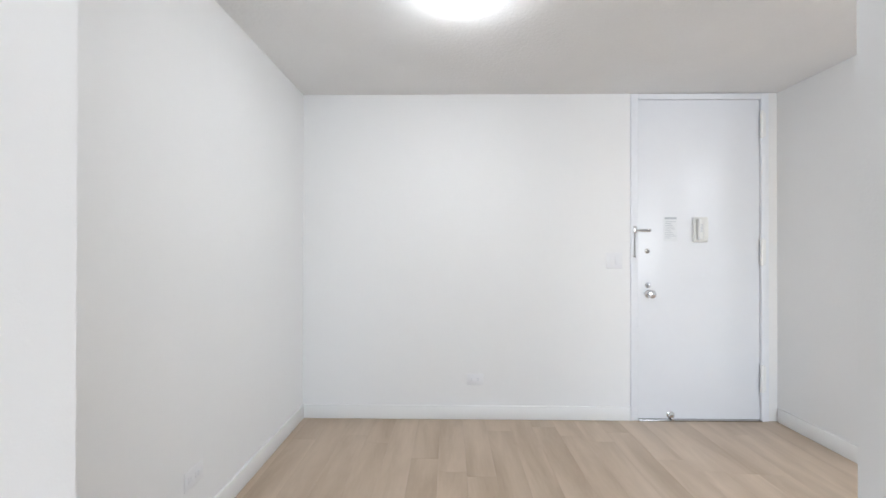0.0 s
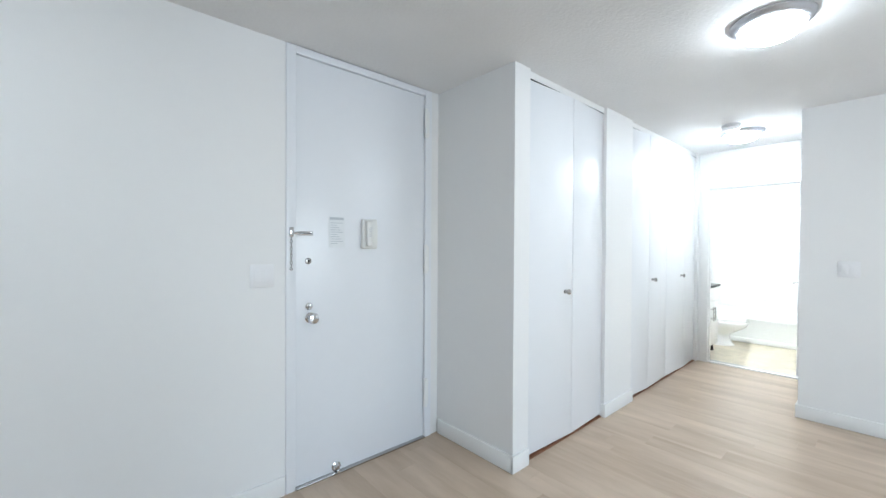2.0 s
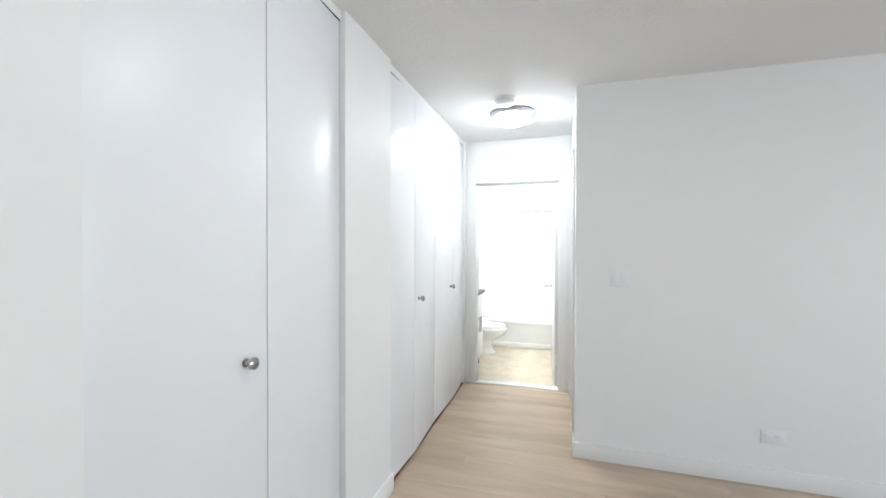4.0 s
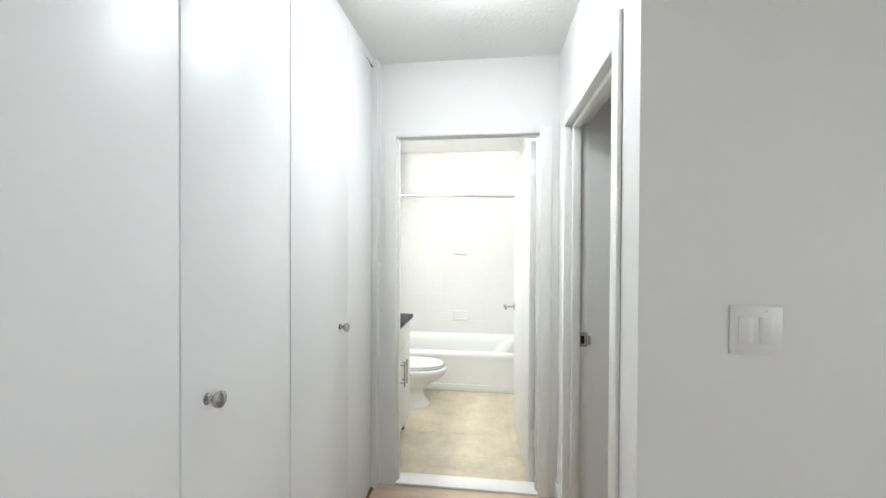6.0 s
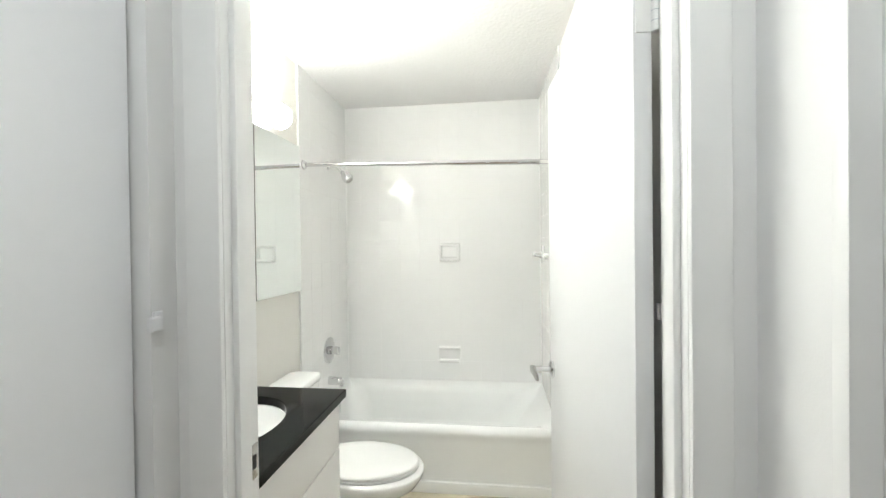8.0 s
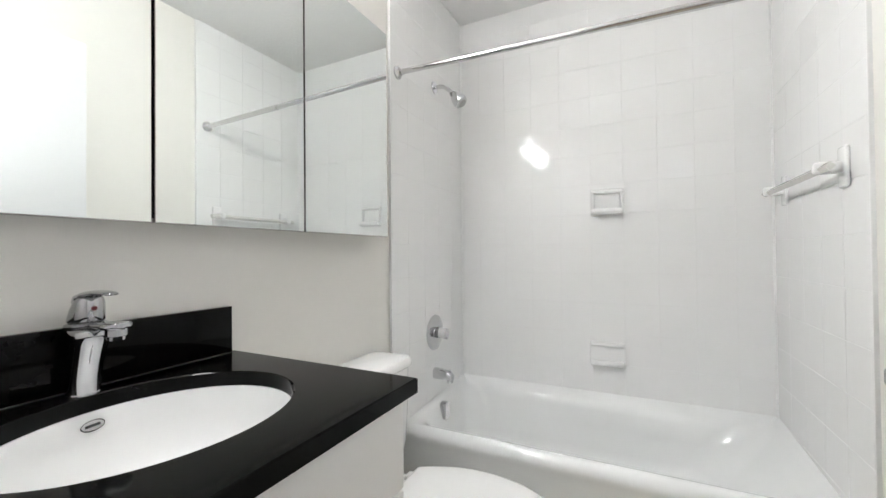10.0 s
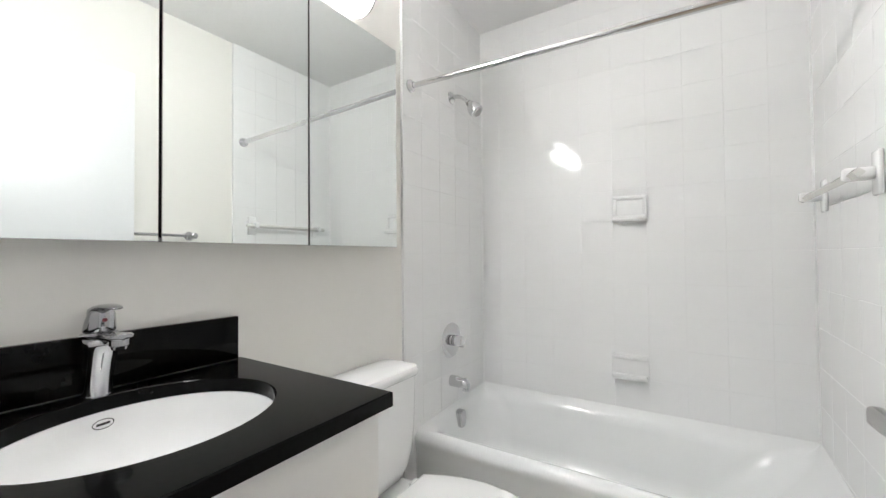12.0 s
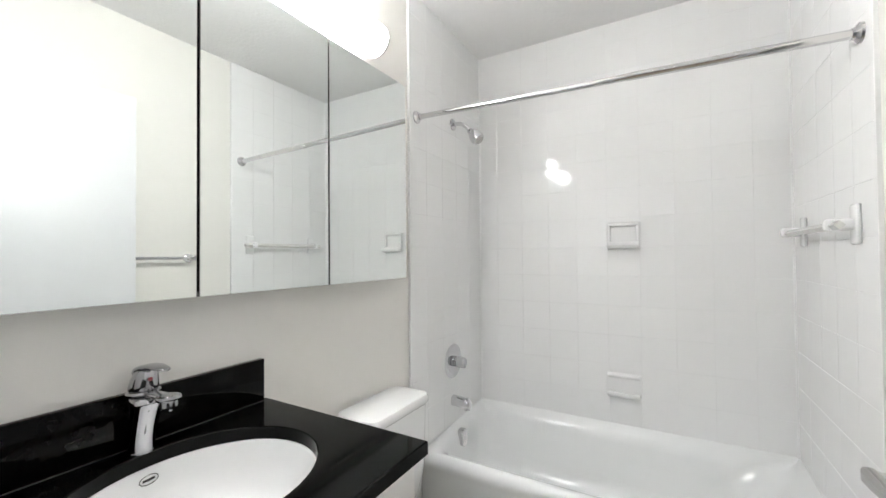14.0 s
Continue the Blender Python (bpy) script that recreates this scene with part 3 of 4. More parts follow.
# ---- vanity ----
def vanity():
    d = thing("vanity_cabinet", (6.09, 2.45, 0), "white bathroom vanity cabinet with two doors and bar pulls", "vanity")
    part("body", boxed(5.772, 6.386, 2.206, 2.694, 0.100, 0.700, 0.001), cabinet_white, d)
    part("side", boxed(6.370, 6.386, 2.206, 2.694, 0.700, 0.838), cabinet_white, d)
    part("side", boxed(5.772, 5.788, 2.206, 2.694, 0.700, 0.838), cabinet_white, d)
    part("back", boxed(5.788, 6.370, 2.680, 2.694, 0.700, 0.838), cabinet_white, d)
    part("toe_kick", boxed(5.776, 6.382, 2.266, 2.690, 0.001, 0.100), cabinet_white, d)
    for x in (5.83, 6.345):
        part("foot", lathe(bmesh.new(), (x, 2.236, 0.0005), (0, 0, 1), [(0, 0.018), (0.012, 0.018), (0.014, 0.012), (0.099, 0.012)], 14), dark_ink, d)
    part("false_front", boxed(5.776, 6.384, 2.186, 2.206, 0.662, 0.834, 0.002), cabinet_white, d)
    for x0, x1, px in ((5.776, 6.0955, 6.062), (6.0985, 6.384, 6.132)):
        dr = part("door", boxed(x0, x1, 2.186, 2.206, 0.106, 0.656, 0.002), cabinet_white, d)
        part("bar_pull", sweep(bmesh.new(), [(px, 2.153, 0.425), (px, 2.153, 0.595)], 0.006, 12), nickel, dr, "brushed steel bar pull")
        for z in (0.450, 0.570):
            part("pull_post", sweep(bmesh.new(), [(px, 2.186, z), (px, 2.153, z)], 0.004, 10), nickel, dr)


SX, SY, SA, SB = 6.094, 2.448, 0.209, 0.182  # sink centre and half axes


def counter():
    d = thing("vanity_counter", (6.09, 2.43, 0.838), "polished black stone counter with an oval cut-out", "counter")
    x0, x1, y0, y1, z0, z1 = 5.768, 6.402, 2.164, 2.697, 0.8385, 0.867
    n = 64
    oval = [(SX + SA * math.cos(a), SY + SB * math.sin(a)) for a in (2 * math.pi * k / n for k in range(n))]

    def on_rim(ax, ay, inset):
        """Where the ray from the sink's centre leaves the slab."""
        dx, dy = ax - SX, ay - SY
        t = min(((x1 - inset - SX) / dx if dx > 0 else (x0 + inset - SX) / dx) if abs(dx) > 1e-9 else 9e9,
                ((y1 - inset - SY) / dy if dy > 0 else (y0 + inset - SY) / dy) if abs(dy) > 1e-9 else 9e9)
        return SX + dx * t, SY + dy * t

    angles = sorted({math.atan2(y - SY, x - SX) % (2 * math.pi) for x in (x0, x1) for y in (y0, y1)} | {2 * math.pi * k / n for k in range(n)})
    ins = [(SX + SA * math.cos(a), SY + SB * math.sin(a)) for a in angles]
    ray = [(SX + math.cos(a), SY + math.sin(a)) for a in angles]
    outer = [on_rim(px, py, 0) for px, py in ray]
    outer_top = [on_rim(px, py, 0.0025) for px, py in ray]
    loops = [[Vector((x, y, z0)) for x, y in ins], [Vector((x, y, z1 - 0.002)) for x, y in ins],
             [Vector((SX + (x - SX) * 1.012, SY + (y - SY) * 1.012, z1)) for x, y in ins], [Vector((x, y, z1)) for x, y in outer_top],
             [Vector((x, y, z1 - 0.0025)) for x, y in outer], [Vector((x, y, z0)) for x, y in outer], [Vector((x, y, z0)) for x, y in ins]]
    part("slab", loft(bmesh.new(), loops, False, False), black_stone, d)
    part("backsplash", boxed(5.768, 6.385, 2.679, 2.697, 0.8672, 0.980, 0.002), black_stone, d, "black stone backsplash")
    part("sealant_bead", sweep(bmesh.new(), [(5.79, 2.6775, 0.868), (6.383, 2.6775, 0.868)], 0.0013, 8), dark_ink, d)
    s = thing("sink_basin", (SX, SY, 0.70), "white oval undermount sink basin with a small oval maker's mark", "sink")
    prof = [(1.035, 0.838), (0.985, 0.838), (0.965, 0.825), (0.93, 0.795), (0.84, 0.755), (0.66, 0.722), (0.38, 0.706), (0.12, 0.702), (0.115, 0.698)]
    loops = [[Vector((SX + k * SA * math.cos(a), SY + k * SB * math.sin(a), z)) for a in (2 * math.pi * i / n for i in range(n))] for k, z in prof]
    loops = [[Vector((p.x, p.y, p.z - 0.012)) for p in loops[0]]] + loops
    bowl = part("bowl", loft(bmesh.new(), loops, False, True), ceramic, s, "", 60)
    turned("drain", s, (SX, SY, 0.703), (0, 0, 1), [(0, 0.024), (0.004, 0.024), (0.006, 0.018), (0.003, 0.012)], chrome, "chrome drain")
    MX, MY, MZ = SX - 0.009, SY + 0.1712, 0.8175
    # maker's mark on the back slope of the basin: an oval outline and a bar
    tilt = Matrix.Translation((MX, MY, MZ)) @ Matrix.Rotation(radians(76), 4, "X") @ Matrix.Rotation(radians(3), 4, "Z")
    pts = [tilt @ Vector((0.0165 * math.cos(a), 0.0085 * math.sin(a), 0.0004)) for a in (2 * math.pi * k / 28 for k in range(29))]
    mark = part("maker_mark", sweep(bmesh.new(), pts, 0.00075, 6), dark_ink, s)
    bm = boxed(-0.0105, 0.0105, -0.0022, 0.0022, -0.0002, 0.0010)
    bmesh.ops.transform(bm, matrix=tilt, verts=bm.verts)
    part("mark_bar", bm, dark_ink, mark, "", 0)


def faucet():
    x, y, z = 6.085, 2.650, 0.867
    d = thing("faucet", (x, y, z), "chrome single-lever faucet standing behind the sink", "faucet")

    def rings(rows, n=28):
        """Level ovals: distance forward, height, half width, half length."""
        return [[Vector((x + w * math.cos(a), y - f + q * math.sin(a), h)) for a in (2 * math.pi * k / n for k in range(n))] for f, h, w, q in rows]

    part("base_ring", lathe(bmesh.new(), (x, y + 0.002, z + 0.0004), (0, 0, 1), [(0, 0.0245), (0.003, 0.0245), (0.005, 0.0235)], 30), faucet_chrome, d)
    part("body", loft(bmesh.new(), rings([(-0.002, z + 0.004, 0.0242, 0.0242), (-0.002, z + 0.012, 0.0240, 0.0238), (0.000, z + 0.030, 0.0238, 0.0232), (0.005, z + 0.050, 0.0242, 0.0236),
                                          (0.011, z + 0.070, 0.0252, 0.0248), (0.017, z + 0.088, 0.0268, 0.0268), (0.021, z + 0.102, 0.0284, 0.0288), (0.020, z + 0.111, 0.0290, 0.0296), (0.016, z + 0.116, 0.026, 0.027)])), faucet_chrome, d, "", 60)

    def plate(inset, h):
        """Outline of the spout from above: a round collar, a narrow waist and a round tip."""
        half = []
        for k in range(33):
            f = -0.030 + 0.150 * k / 32
            w = max(math.sqrt(max(0.0, 0.0300 ** 2 - f * f)), math.sqrt(max(0.0, 0.0215 ** 2 - (f - 0.0985) ** 2)), 0.0125 if 0 < f < 0.0985 else 0.0)
            half.append((f, max(w - inset, 0.0006)))
        lift = 0.006
        pts = [Vector((x + w, y - 0.008 - f, h + lift * f / 0.12)) for f, w in half] + [Vector((x - w, y - 0.008 - f, h + lift * f / 0.12)) for f, w in reversed(half)]
        return pts

    part("spout", loft(bmesh.new(), [plate(k, z + h) for k, h in ((0.004, 0.1150), (0.001, 0.1170), (0.0, 0.1200), (0.001, 0.1230), (0.004, 0.1250))]), faucet_chrome, d, "flat chrome spout with a round tip", 50)
    turned("aerator", d, (x, y - 0.1065, z + 0.122), (0, 0, -1), [(0, 0.0150), (0.012, 0.0150), (0.013, 0.0125), (0.019, 0.0120), (0.020, 0.009)], faucet_chrome, "", 22)
    part("spout_cap", lathe(bmesh.new(), (x, y - 0.1065, z + 0.1298), (0, -0.05, 1), [(0, 0.0135), (0.0012, 0.0125), (0.0016, 0.006)], 22), nickel, d)
    hood = part("handle", loft(bmesh.new(), rings([(0.007, z + 0.1256, 0.0240, 0.0255), (0.007, z + 0.128, 0.0258, 0.0272), (0.009, z + 0.136, 0.0252, 0.0260), (0.013, z + 0.149, 0.0238, 0.0225),
                                                   (0.018, z + 0.161, 0.0215, 0.0180), (0.022, z + 0.168, 0.0180, 0.0130), (0.025, z + 0.171, 0.010, 0.007)])), faucet_chrome, d, "chrome hooded handle", 60)
    loops = []
    for f, h, w, t in ((-0.010, 0.1500, 0.010, 0.003), (-0.002, 0.1605, 0.0175, 0.006), (0.012, 0.1695, 0.0205, 0.0065), (0.032, 0.1750, 0.0195, 0.0055), (0.054, 0.1780, 0.0170, 0.0042),
                       (0.080, 0.1770, 0.0140, 0.0034), (0.094, 0.1762, 0.0095, 0.0026), (0.099, 0.1756, 0.004, 0.0014)):
        loops.append([Vector((x + w * math.cos(a), y - f, z + h + t * math.sin(a))) for a in (2 * math.pi * k / 20 for k in range(20))])
    part("lever", loft(bmesh.new(), loops), faucet_chrome, hood, "flat chrome lever lip", 60)
    turned("temperature_dot", hood, (x, y - 0.0345, z + 0.150), (0, -1, 0.25), [(0, 0.0044), (0.0016, 0.0042), (0.0022, 0.0024)], red_dot, "red temperature dot", 14)


def mirror_cabinet():
    d = thing("mirror_cabinet", (6.39, 2.66, 1.172), "wall-hung medicine cabinet with three mirrored doors", "mirror cabinet")
    part("body", boxed(5.792, 6.975, 2.645, 2.699, 1.176, 1.933), cabinet_white, d, "white cabinet body")
    part("seam_shadow", boxed(5.80, 6.967, 2.6425, 2.6448, 1.18, 1.925), dark_gap, d)
    for x0, x1 in ((5.792, 6.176), (6.182, 6.5635), (6.568, 6.976)):
        dr = part("mirror_door", boxed(x0, x1, 2.621, 2.6415, 1.170, 1.936), nickel, d, "frameless mirrored door")
        bm = bmesh.new()
        b = 0.0012
        vs = [bm.verts.new(v) for v in ((x0 + b, 2.6203, 1.170 + b), (x1 - b, 2.6203, 1.170 + b), (x1 - b, 2.6203, 1.936 - b), (x0 + b, 2.6203, 1.936 - b))]
        bm.faces.new(vs)
        made = bmesh.ops.extrude_face_region(bm, geom=list(bm.faces))
        bmesh.ops.translate(bm, verts=[v for v in made["geom"] if isinstance(v, bmesh.types.BMVert)], vec=(0, 0.0004, 0))
        bmesh.ops.recalc_face_normals(bm, faces=bm.faces)
        part("mirror_glass", bm, mirror, dr, "", 0)


def vanity_light():
    z, y = 2.031, 2.618
    d = thing("vanity_light", (6.39, 2.70, z), "lit white tubular bar light above the mirror cabinet", "wall lamp")
    part("back_plate", boxed(6.02, 6.76, 2.676, 2.699, z - 0.03, z + 0.03, 0.004), white_plastic, d)
    part("diffuser", lathe(bmesh.new(), (5.985, y, z), (1, 0, 0), [(0, 0.056), (0.772, 0.056)], 32), bath_glass, d, "glowing white tube")
    for x, s in ((5.985, -1), (6.757, 1)):
        part("end_cap", lathe(bmesh.new(), (x, y, z), (s, 0, 0), [(0, 0.0575), (0.001, 0.059), (0.032, 0.059), (0.036, 0.057), (0.037, 0.03)], 32), cap_glass, d, "softly glowing white end cap")
        part("cap_rim", lathe(bmesh.new(), (x + s * 0.033, y, z), (s, 0, 0), [(0, 0.0592), (0.001, 0.0602), (0.005, 0.0602), (0.0055, 0.0585)], 32), nickel, d)
        part("cap_seam", lathe(bmesh.new(), (x, y, z), (s, 0, 0), [(0, 0.0585), (0.0002, 0.0596), (0.0018, 0.0596), (0.002, 0.0585)], 32), ink, d)


vanity()
counter()
faucet()
mirror_cabinet()
vanity_light()


# ---- toilet ----
def toilet():
    cx = 6.834
    d = thing("toilet", (cx, 2.36, 0), "white two-piece toilet with the lid closed", "toilet")

    def ring(cy, rx, ry, z, p=2.2, n=48):
        pts = []
        for k in range(n):
            a = 2 * math.pi * k / n
            c, s = math.cos(a), math.sin(a)
            pts.append(Vector((cx + rx * math.copysign(abs(c) ** (2 / p), c), cy + ry * math.copysign(abs(s) ** (2 / p), s), z * 0.865)))
        return pts

    def outline(inset, z, n=28):
        """A closed seat outline: round in front, narrowing to a straight hinge edge."""
        kx, ky = 1 - inset / 0.169, 1 - inset / 0.252
        pts = [(0.169 * math.cos(a), 2.250 + 0.279 * math.sin(a)) for a in (math.pi + math.pi * k / n for k in range(n + 1))]
        back = [(0.169 - 0.070 * t ** 1.9, 2.250 + 0.224 * t) for t in ((k + 1) / 14 for k in range(14))]
        pts += back + [(-w, y) for w, y in reversed(back)]
        return [Vector((cx + w * kx, 2.223 + (y - 2.223) * ky, z)) for w, y in pts]

    part("bowl", loft(bmesh.new(), [ring(2.35, 0.142, 0.252, 0.001), ring(2.35, 0.142, 0.252, 0.020), ring(2.36, 0.122, 0.234, 0.045), ring(2.37, 0.100, 0.215, 0.12),
                                    ring(2.36, 0.098, 0.220, 0.18), ring(2.31, 0.130, 0.250, 0.24), ring(2.255, 0.165, 0.275, 0.30), ring(2.222, 0.180, 0.268, 0.345),
                                    ring(2.215, 0.184, 0.266, 0.372), ring(2.215, 0.180, 0.262, 0.382)]), ceramic, d, "", 70)
    part("tank_shelf", boxed(cx - 0.105, cx + 0.105, 2.42, 2.67, 0.26, 0.333, 0.02, 3), ceramic, d)
    part("seat", loft(bmesh.new(), [outline(k, z) for k, z in ((0.006, 0.332), (0.001, 0.336), (0.001, 0.345), (0.006, 0.349))]), seat_plastic, d)
    part("lid", loft(bmesh.new(), [outline(k, z) for k, z in ((0.008, 0.3515), (0.0, 0.354), (0.0, 0.362), (0.004, 0.3665), (0.012, 0.369), (0.06, 0.3715), (0.12, 0.3725))]), seat_plastic, d, "closed white lid", 50)
    for s in (-1, 1):
        part("hinge_cap", boxed(cx + s * 0.070 - 0.020, cx + s * 0.070 + 0.020, 2.476, 2.502, 0.332, 0.352, 0.007, 3), seat_plastic, d)
    loops = [rounded_rect(cx - 0.018, 2.604, hx, hy, 0.035, z) for hx, hy, z in ((0.070, 0.048, 0.334), (0.102, 0.062, 0.348), (0.128, 0.072, 0.385), (0.148, 0.078, 0.440), (0.156, 0.081, 0.520), (0.162, 0.083, 0.698))]
    tank = part("tank", loft(bmesh.new(), loops), ceramic, d, "", 50)
    loops = [rounded_rect(cx - 0.018, 2.603, hx, hy, 0.035, z) for hx, hy, z in ((0.165, 0.085, 0.700), (0.172, 0.089, 0.705), (0.172, 0.089, 0.722), (0.167, 0.084, 0.733), (0.136, 0.055, 0.737))]
    part("tank_lid", loft(bmesh.new(), loops), ceramic, d, "", 50)
    turned("flush_lever", tank, (cx - 0.105, 2.521, 0.655), (0, -1, 0), [(0, 0.012), (0.012, 0.012), (0.014, 0.008)], chrome, "", 16)


toilet()


# ---- bathtub and shower ----
def bathtub():
    d = thing("bathtub", (7.51, 1.97, 0), "white enamelled alcove bathtub with a plain apron", "bathtub")
    cx, cy, hx, hy = 7.510, 1.973, 0.337, 0.7178

    def rr(x0, x1, y0, y1, r, z):
        return rounded_rect((x0 + x1) / 2, (y0 + y1) / 2, (x1 - x0) / 2, (y1 - y0) / 2, r, z, 8)

    x0, x1, y0, y1 = cx - hx, cx + hx, cy - hy, cy + hy
    loops = [rr(x0 + 0.012, x1, y0, y1, 0.004, 0.001), rr(x0 + 0.010, x1, y0, y1, 0.004, 0.285), rr(x0 + 0.004, x1, y0, y1, 0.005, 0.318), rr(x0, x1, y0, y1, 0.006, 0.334),
             rr(x0 + 0.002, x1, y0, y1, 0.006, 0.348), rr(x0 + 0.009, x1, y0, y1, 0.008, 0.361), rr(x0 + 0.020, x1 - 0.002, y0 + 0.002, y1 - 0.002, 0.010, 0.370),
             rr(x0 + 0.036, x1 - 0.014, y0 + 0.014, y1 - 0.014, 0.03, 0.374), rr(x0 + 0.052, x1 - 0.030, y0 + 0.034, y1 - 0.028, 0.07, 0.371),
             rr(x0 + 0.066, x1 - 0.042, y0 + 0.058, y1 - 0.038, 0.10, 0.358), rr(x0 + 0.077, x1 - 0.052, y0 + 0.085, y1 - 0.046, 0.12, 0.330),
             rr(x0 + 0.087, x1 - 0.066, y0 + 0.150, y1 - 0.060, 0.14, 0.26), rr(x0 + 0.096, x1 - 0.084, y0 + 0.225, y1 - 0.080, 0.14, 0.16),
             rr(x0 + 0.112, x1 - 0.102, y0 + 0.285, y1 - 0.104, 0.13, 0.105), rr(x0 + 0.150, x1 - 0.145, y0 + 0.350, y1 - 0.150, 0.11, 0.078),
             rr(x0 + 0.22, x1 - 0.215, y0 + 0.46, y1 - 0.24, 0.08, 0.070)]
    for loop in loops[5:11]:
        for v in loop:  # the deck curves up where it meets the tiled walls
            near = max(0.0, 1 - min(x1 - v.x, v.y - y0, y1 - v.y) / 0.050)
            v.z += 0.040 * near ** 2.4 * min(1.0, max(0.0, (v.x - x0 - 0.01) / 0.09))
    part("tub_shell", loft(bmesh.new(), loops), porcelain, d, "", 60)
    part("kick_strip", boxed(x0 - 0.010, x0 + 0.011, y0, y1, 0.001, 0.066, 0.006), porcelain, d, "raised white strip along the apron foot")
    part("overflow_plate", loft(bmesh.new(), [[Vector((p.x, y, p.y)) for p in rounded_rect(7.482, 0.334, 0.023 * k, 0.042 * k, 0.016 * k, 0)] for y, k in ((2.652, 1), (2.624, 1), (2.620, 0.90))]), chrome, d, "chrome overflow plate")
    turned("drain", d, (7.51, 2.40, 0.070), (0, 0, 1), [(0, 0.032), (0.004, 0.032), (0.006, 0.022)], chrome)


bathtub()


def shower():
    x = 7.482
    v = thing("shower_valve", (x, 2.69, 0.71), "round chrome shower valve with a single knob on the tiled wall", "shower valve")
    part("plate", lathe(bmesh.new(), (x, 2.6895, 0.713), (0, -1, 0), [(0, 0.086), (0.003, 0.087), (0.007, 0.080), (0.009, 0.04)], 40), chrome, v)
    part("sleeve", lathe(bmesh.new(), (x, 2.681, 0.713), (0, -1, 0), [(0, 0.026), (0.018, 0.025), (0.020, 0.021)], 26), chrome, v)
    part("groove", lathe(bmesh.new(), (x, 2.6725, 0.713), (0, -1, 0), [(0, 0.0268), (0.003, 0.0268)], 26), dark_gap, v, "dark groove ring")
    k = part("knob", lathe(bmesh.new(), (x, 2.662, 0.713), (0, -1, 0), [(0, 0.021), (0.004, 0.027), (0.040, 0.025), (0.045, 0.020)], 26), chrome, v, "chrome knob")
    part("knob_tab", boxed(x - 0.004, x + 0.004, 2.615, 2.640, 0.683, 0.695, 0.003), chrome, k)
    s = thing("tub_spout", (x, 2.69, 0.51), "chrome tub spout with a diverter pin", "tub spout")
    loops = []
    for y, z, rx, rz in ((2.6895, 0.512, 0.025, 0.027), (2.660, 0.511, 0.025, 0.026), (2.620, 0.507, 0.023, 0.023), (2.600, 0.503, 0.022, 0.023), (2.591, 0.500, 0.016, 0.017)):
        loops.append([Vector((x + rx * math.copysign(abs(math.cos(a)) ** 0.8, math.cos(a)), y, z + rz * math.copysign(abs(math.sin(a)) ** 0.8, math.sin(a)))) for a in (2 * math.pi * i / 22 for i in range(22))])
    part("body", loft(bmesh.new(), loops), chrome, s)
    part("outlet", lathe(bmesh.new(), (x, 2.608, 0.492), (0, 0, -1), [(0, 0.016), (0.018, 0.016)], 18), chrome, s)
    part("diverter_pin", lathe(bmesh.new(), (x, 2.606, 0.520), (0, 0, 1), [(0, 0.004), (0.010, 0.004), (0.011, 0.007), (0.016, 0.007)], 12), chrome, s)
    x = 7.504
    h = thing("shower_spray", (x, 2.69, 1.947), "chrome shower head on a bent arm above the tub", "shower")
    part("flange", lathe(bmesh.new(), (x, 2.6895, 1.947), (0, -1, 0), [(0, 0.031), (0.004, 0.030), (0.012, 0.014)], 28), chrome, h)
    part("arm", sweep(bmesh.new(), [(x, 2.685, 1.947), (x, 2.655, 1.946), (x, 2.630, 1.938), (x, 2.608, 1.920), (x, 2.590, 1.900)], 0.0105, 16), chrome, h)
    w = Vector((0, -0.66, -0.75))
    part("head", lathe(bmesh.new(), (x, 2.592, 1.903), w, [(0, 0.014), (0.006, 0.017), (0.008, 0.014), (0.014, 0.017), (0.022, 0.023), (0.048, 0.034), (0.066, 0.036), (0.080, 0.032), (0.084, 0.026)], 30), chrome, h)
    part("spray_face", lathe(bmesh.new(), Vector((x, 2.592, 1.903)) + w.normalized() * 0.084, w, [(0, 0.022), (0.004, 0.021), (0.005, 0.014)], 26), nickel, h)


shower()


def shower_rod():
    d = thing("shower_rod", (7.172, 1.97, 1.87), "polished chrome shower curtain rod spanning the tub alcove", "curtain rod")
    a, b = Vector((7.158, 2.6885, ROD_L)), Vector((7.162, 1.2565, ROD_R))
    part("rod", sweep(bmesh.new(), [a, a.lerp(b, 0.62)], 0.0115, 20), chrome, d)
    part("sleeve_rod", sweep(bmesh.new(), [a.lerp(b, 0.60), b], 0.0134, 20), chrome, d)
    for p, s in ((a, -1), (b, 1)):
        part("flange", lathe(bmesh.new(), p, (0, s, 0), [(0, 0.028), (0.006, 0.027), (0.014, 0.017), (0.020, 0.016)], 28), chrome, d)


shower_rod()


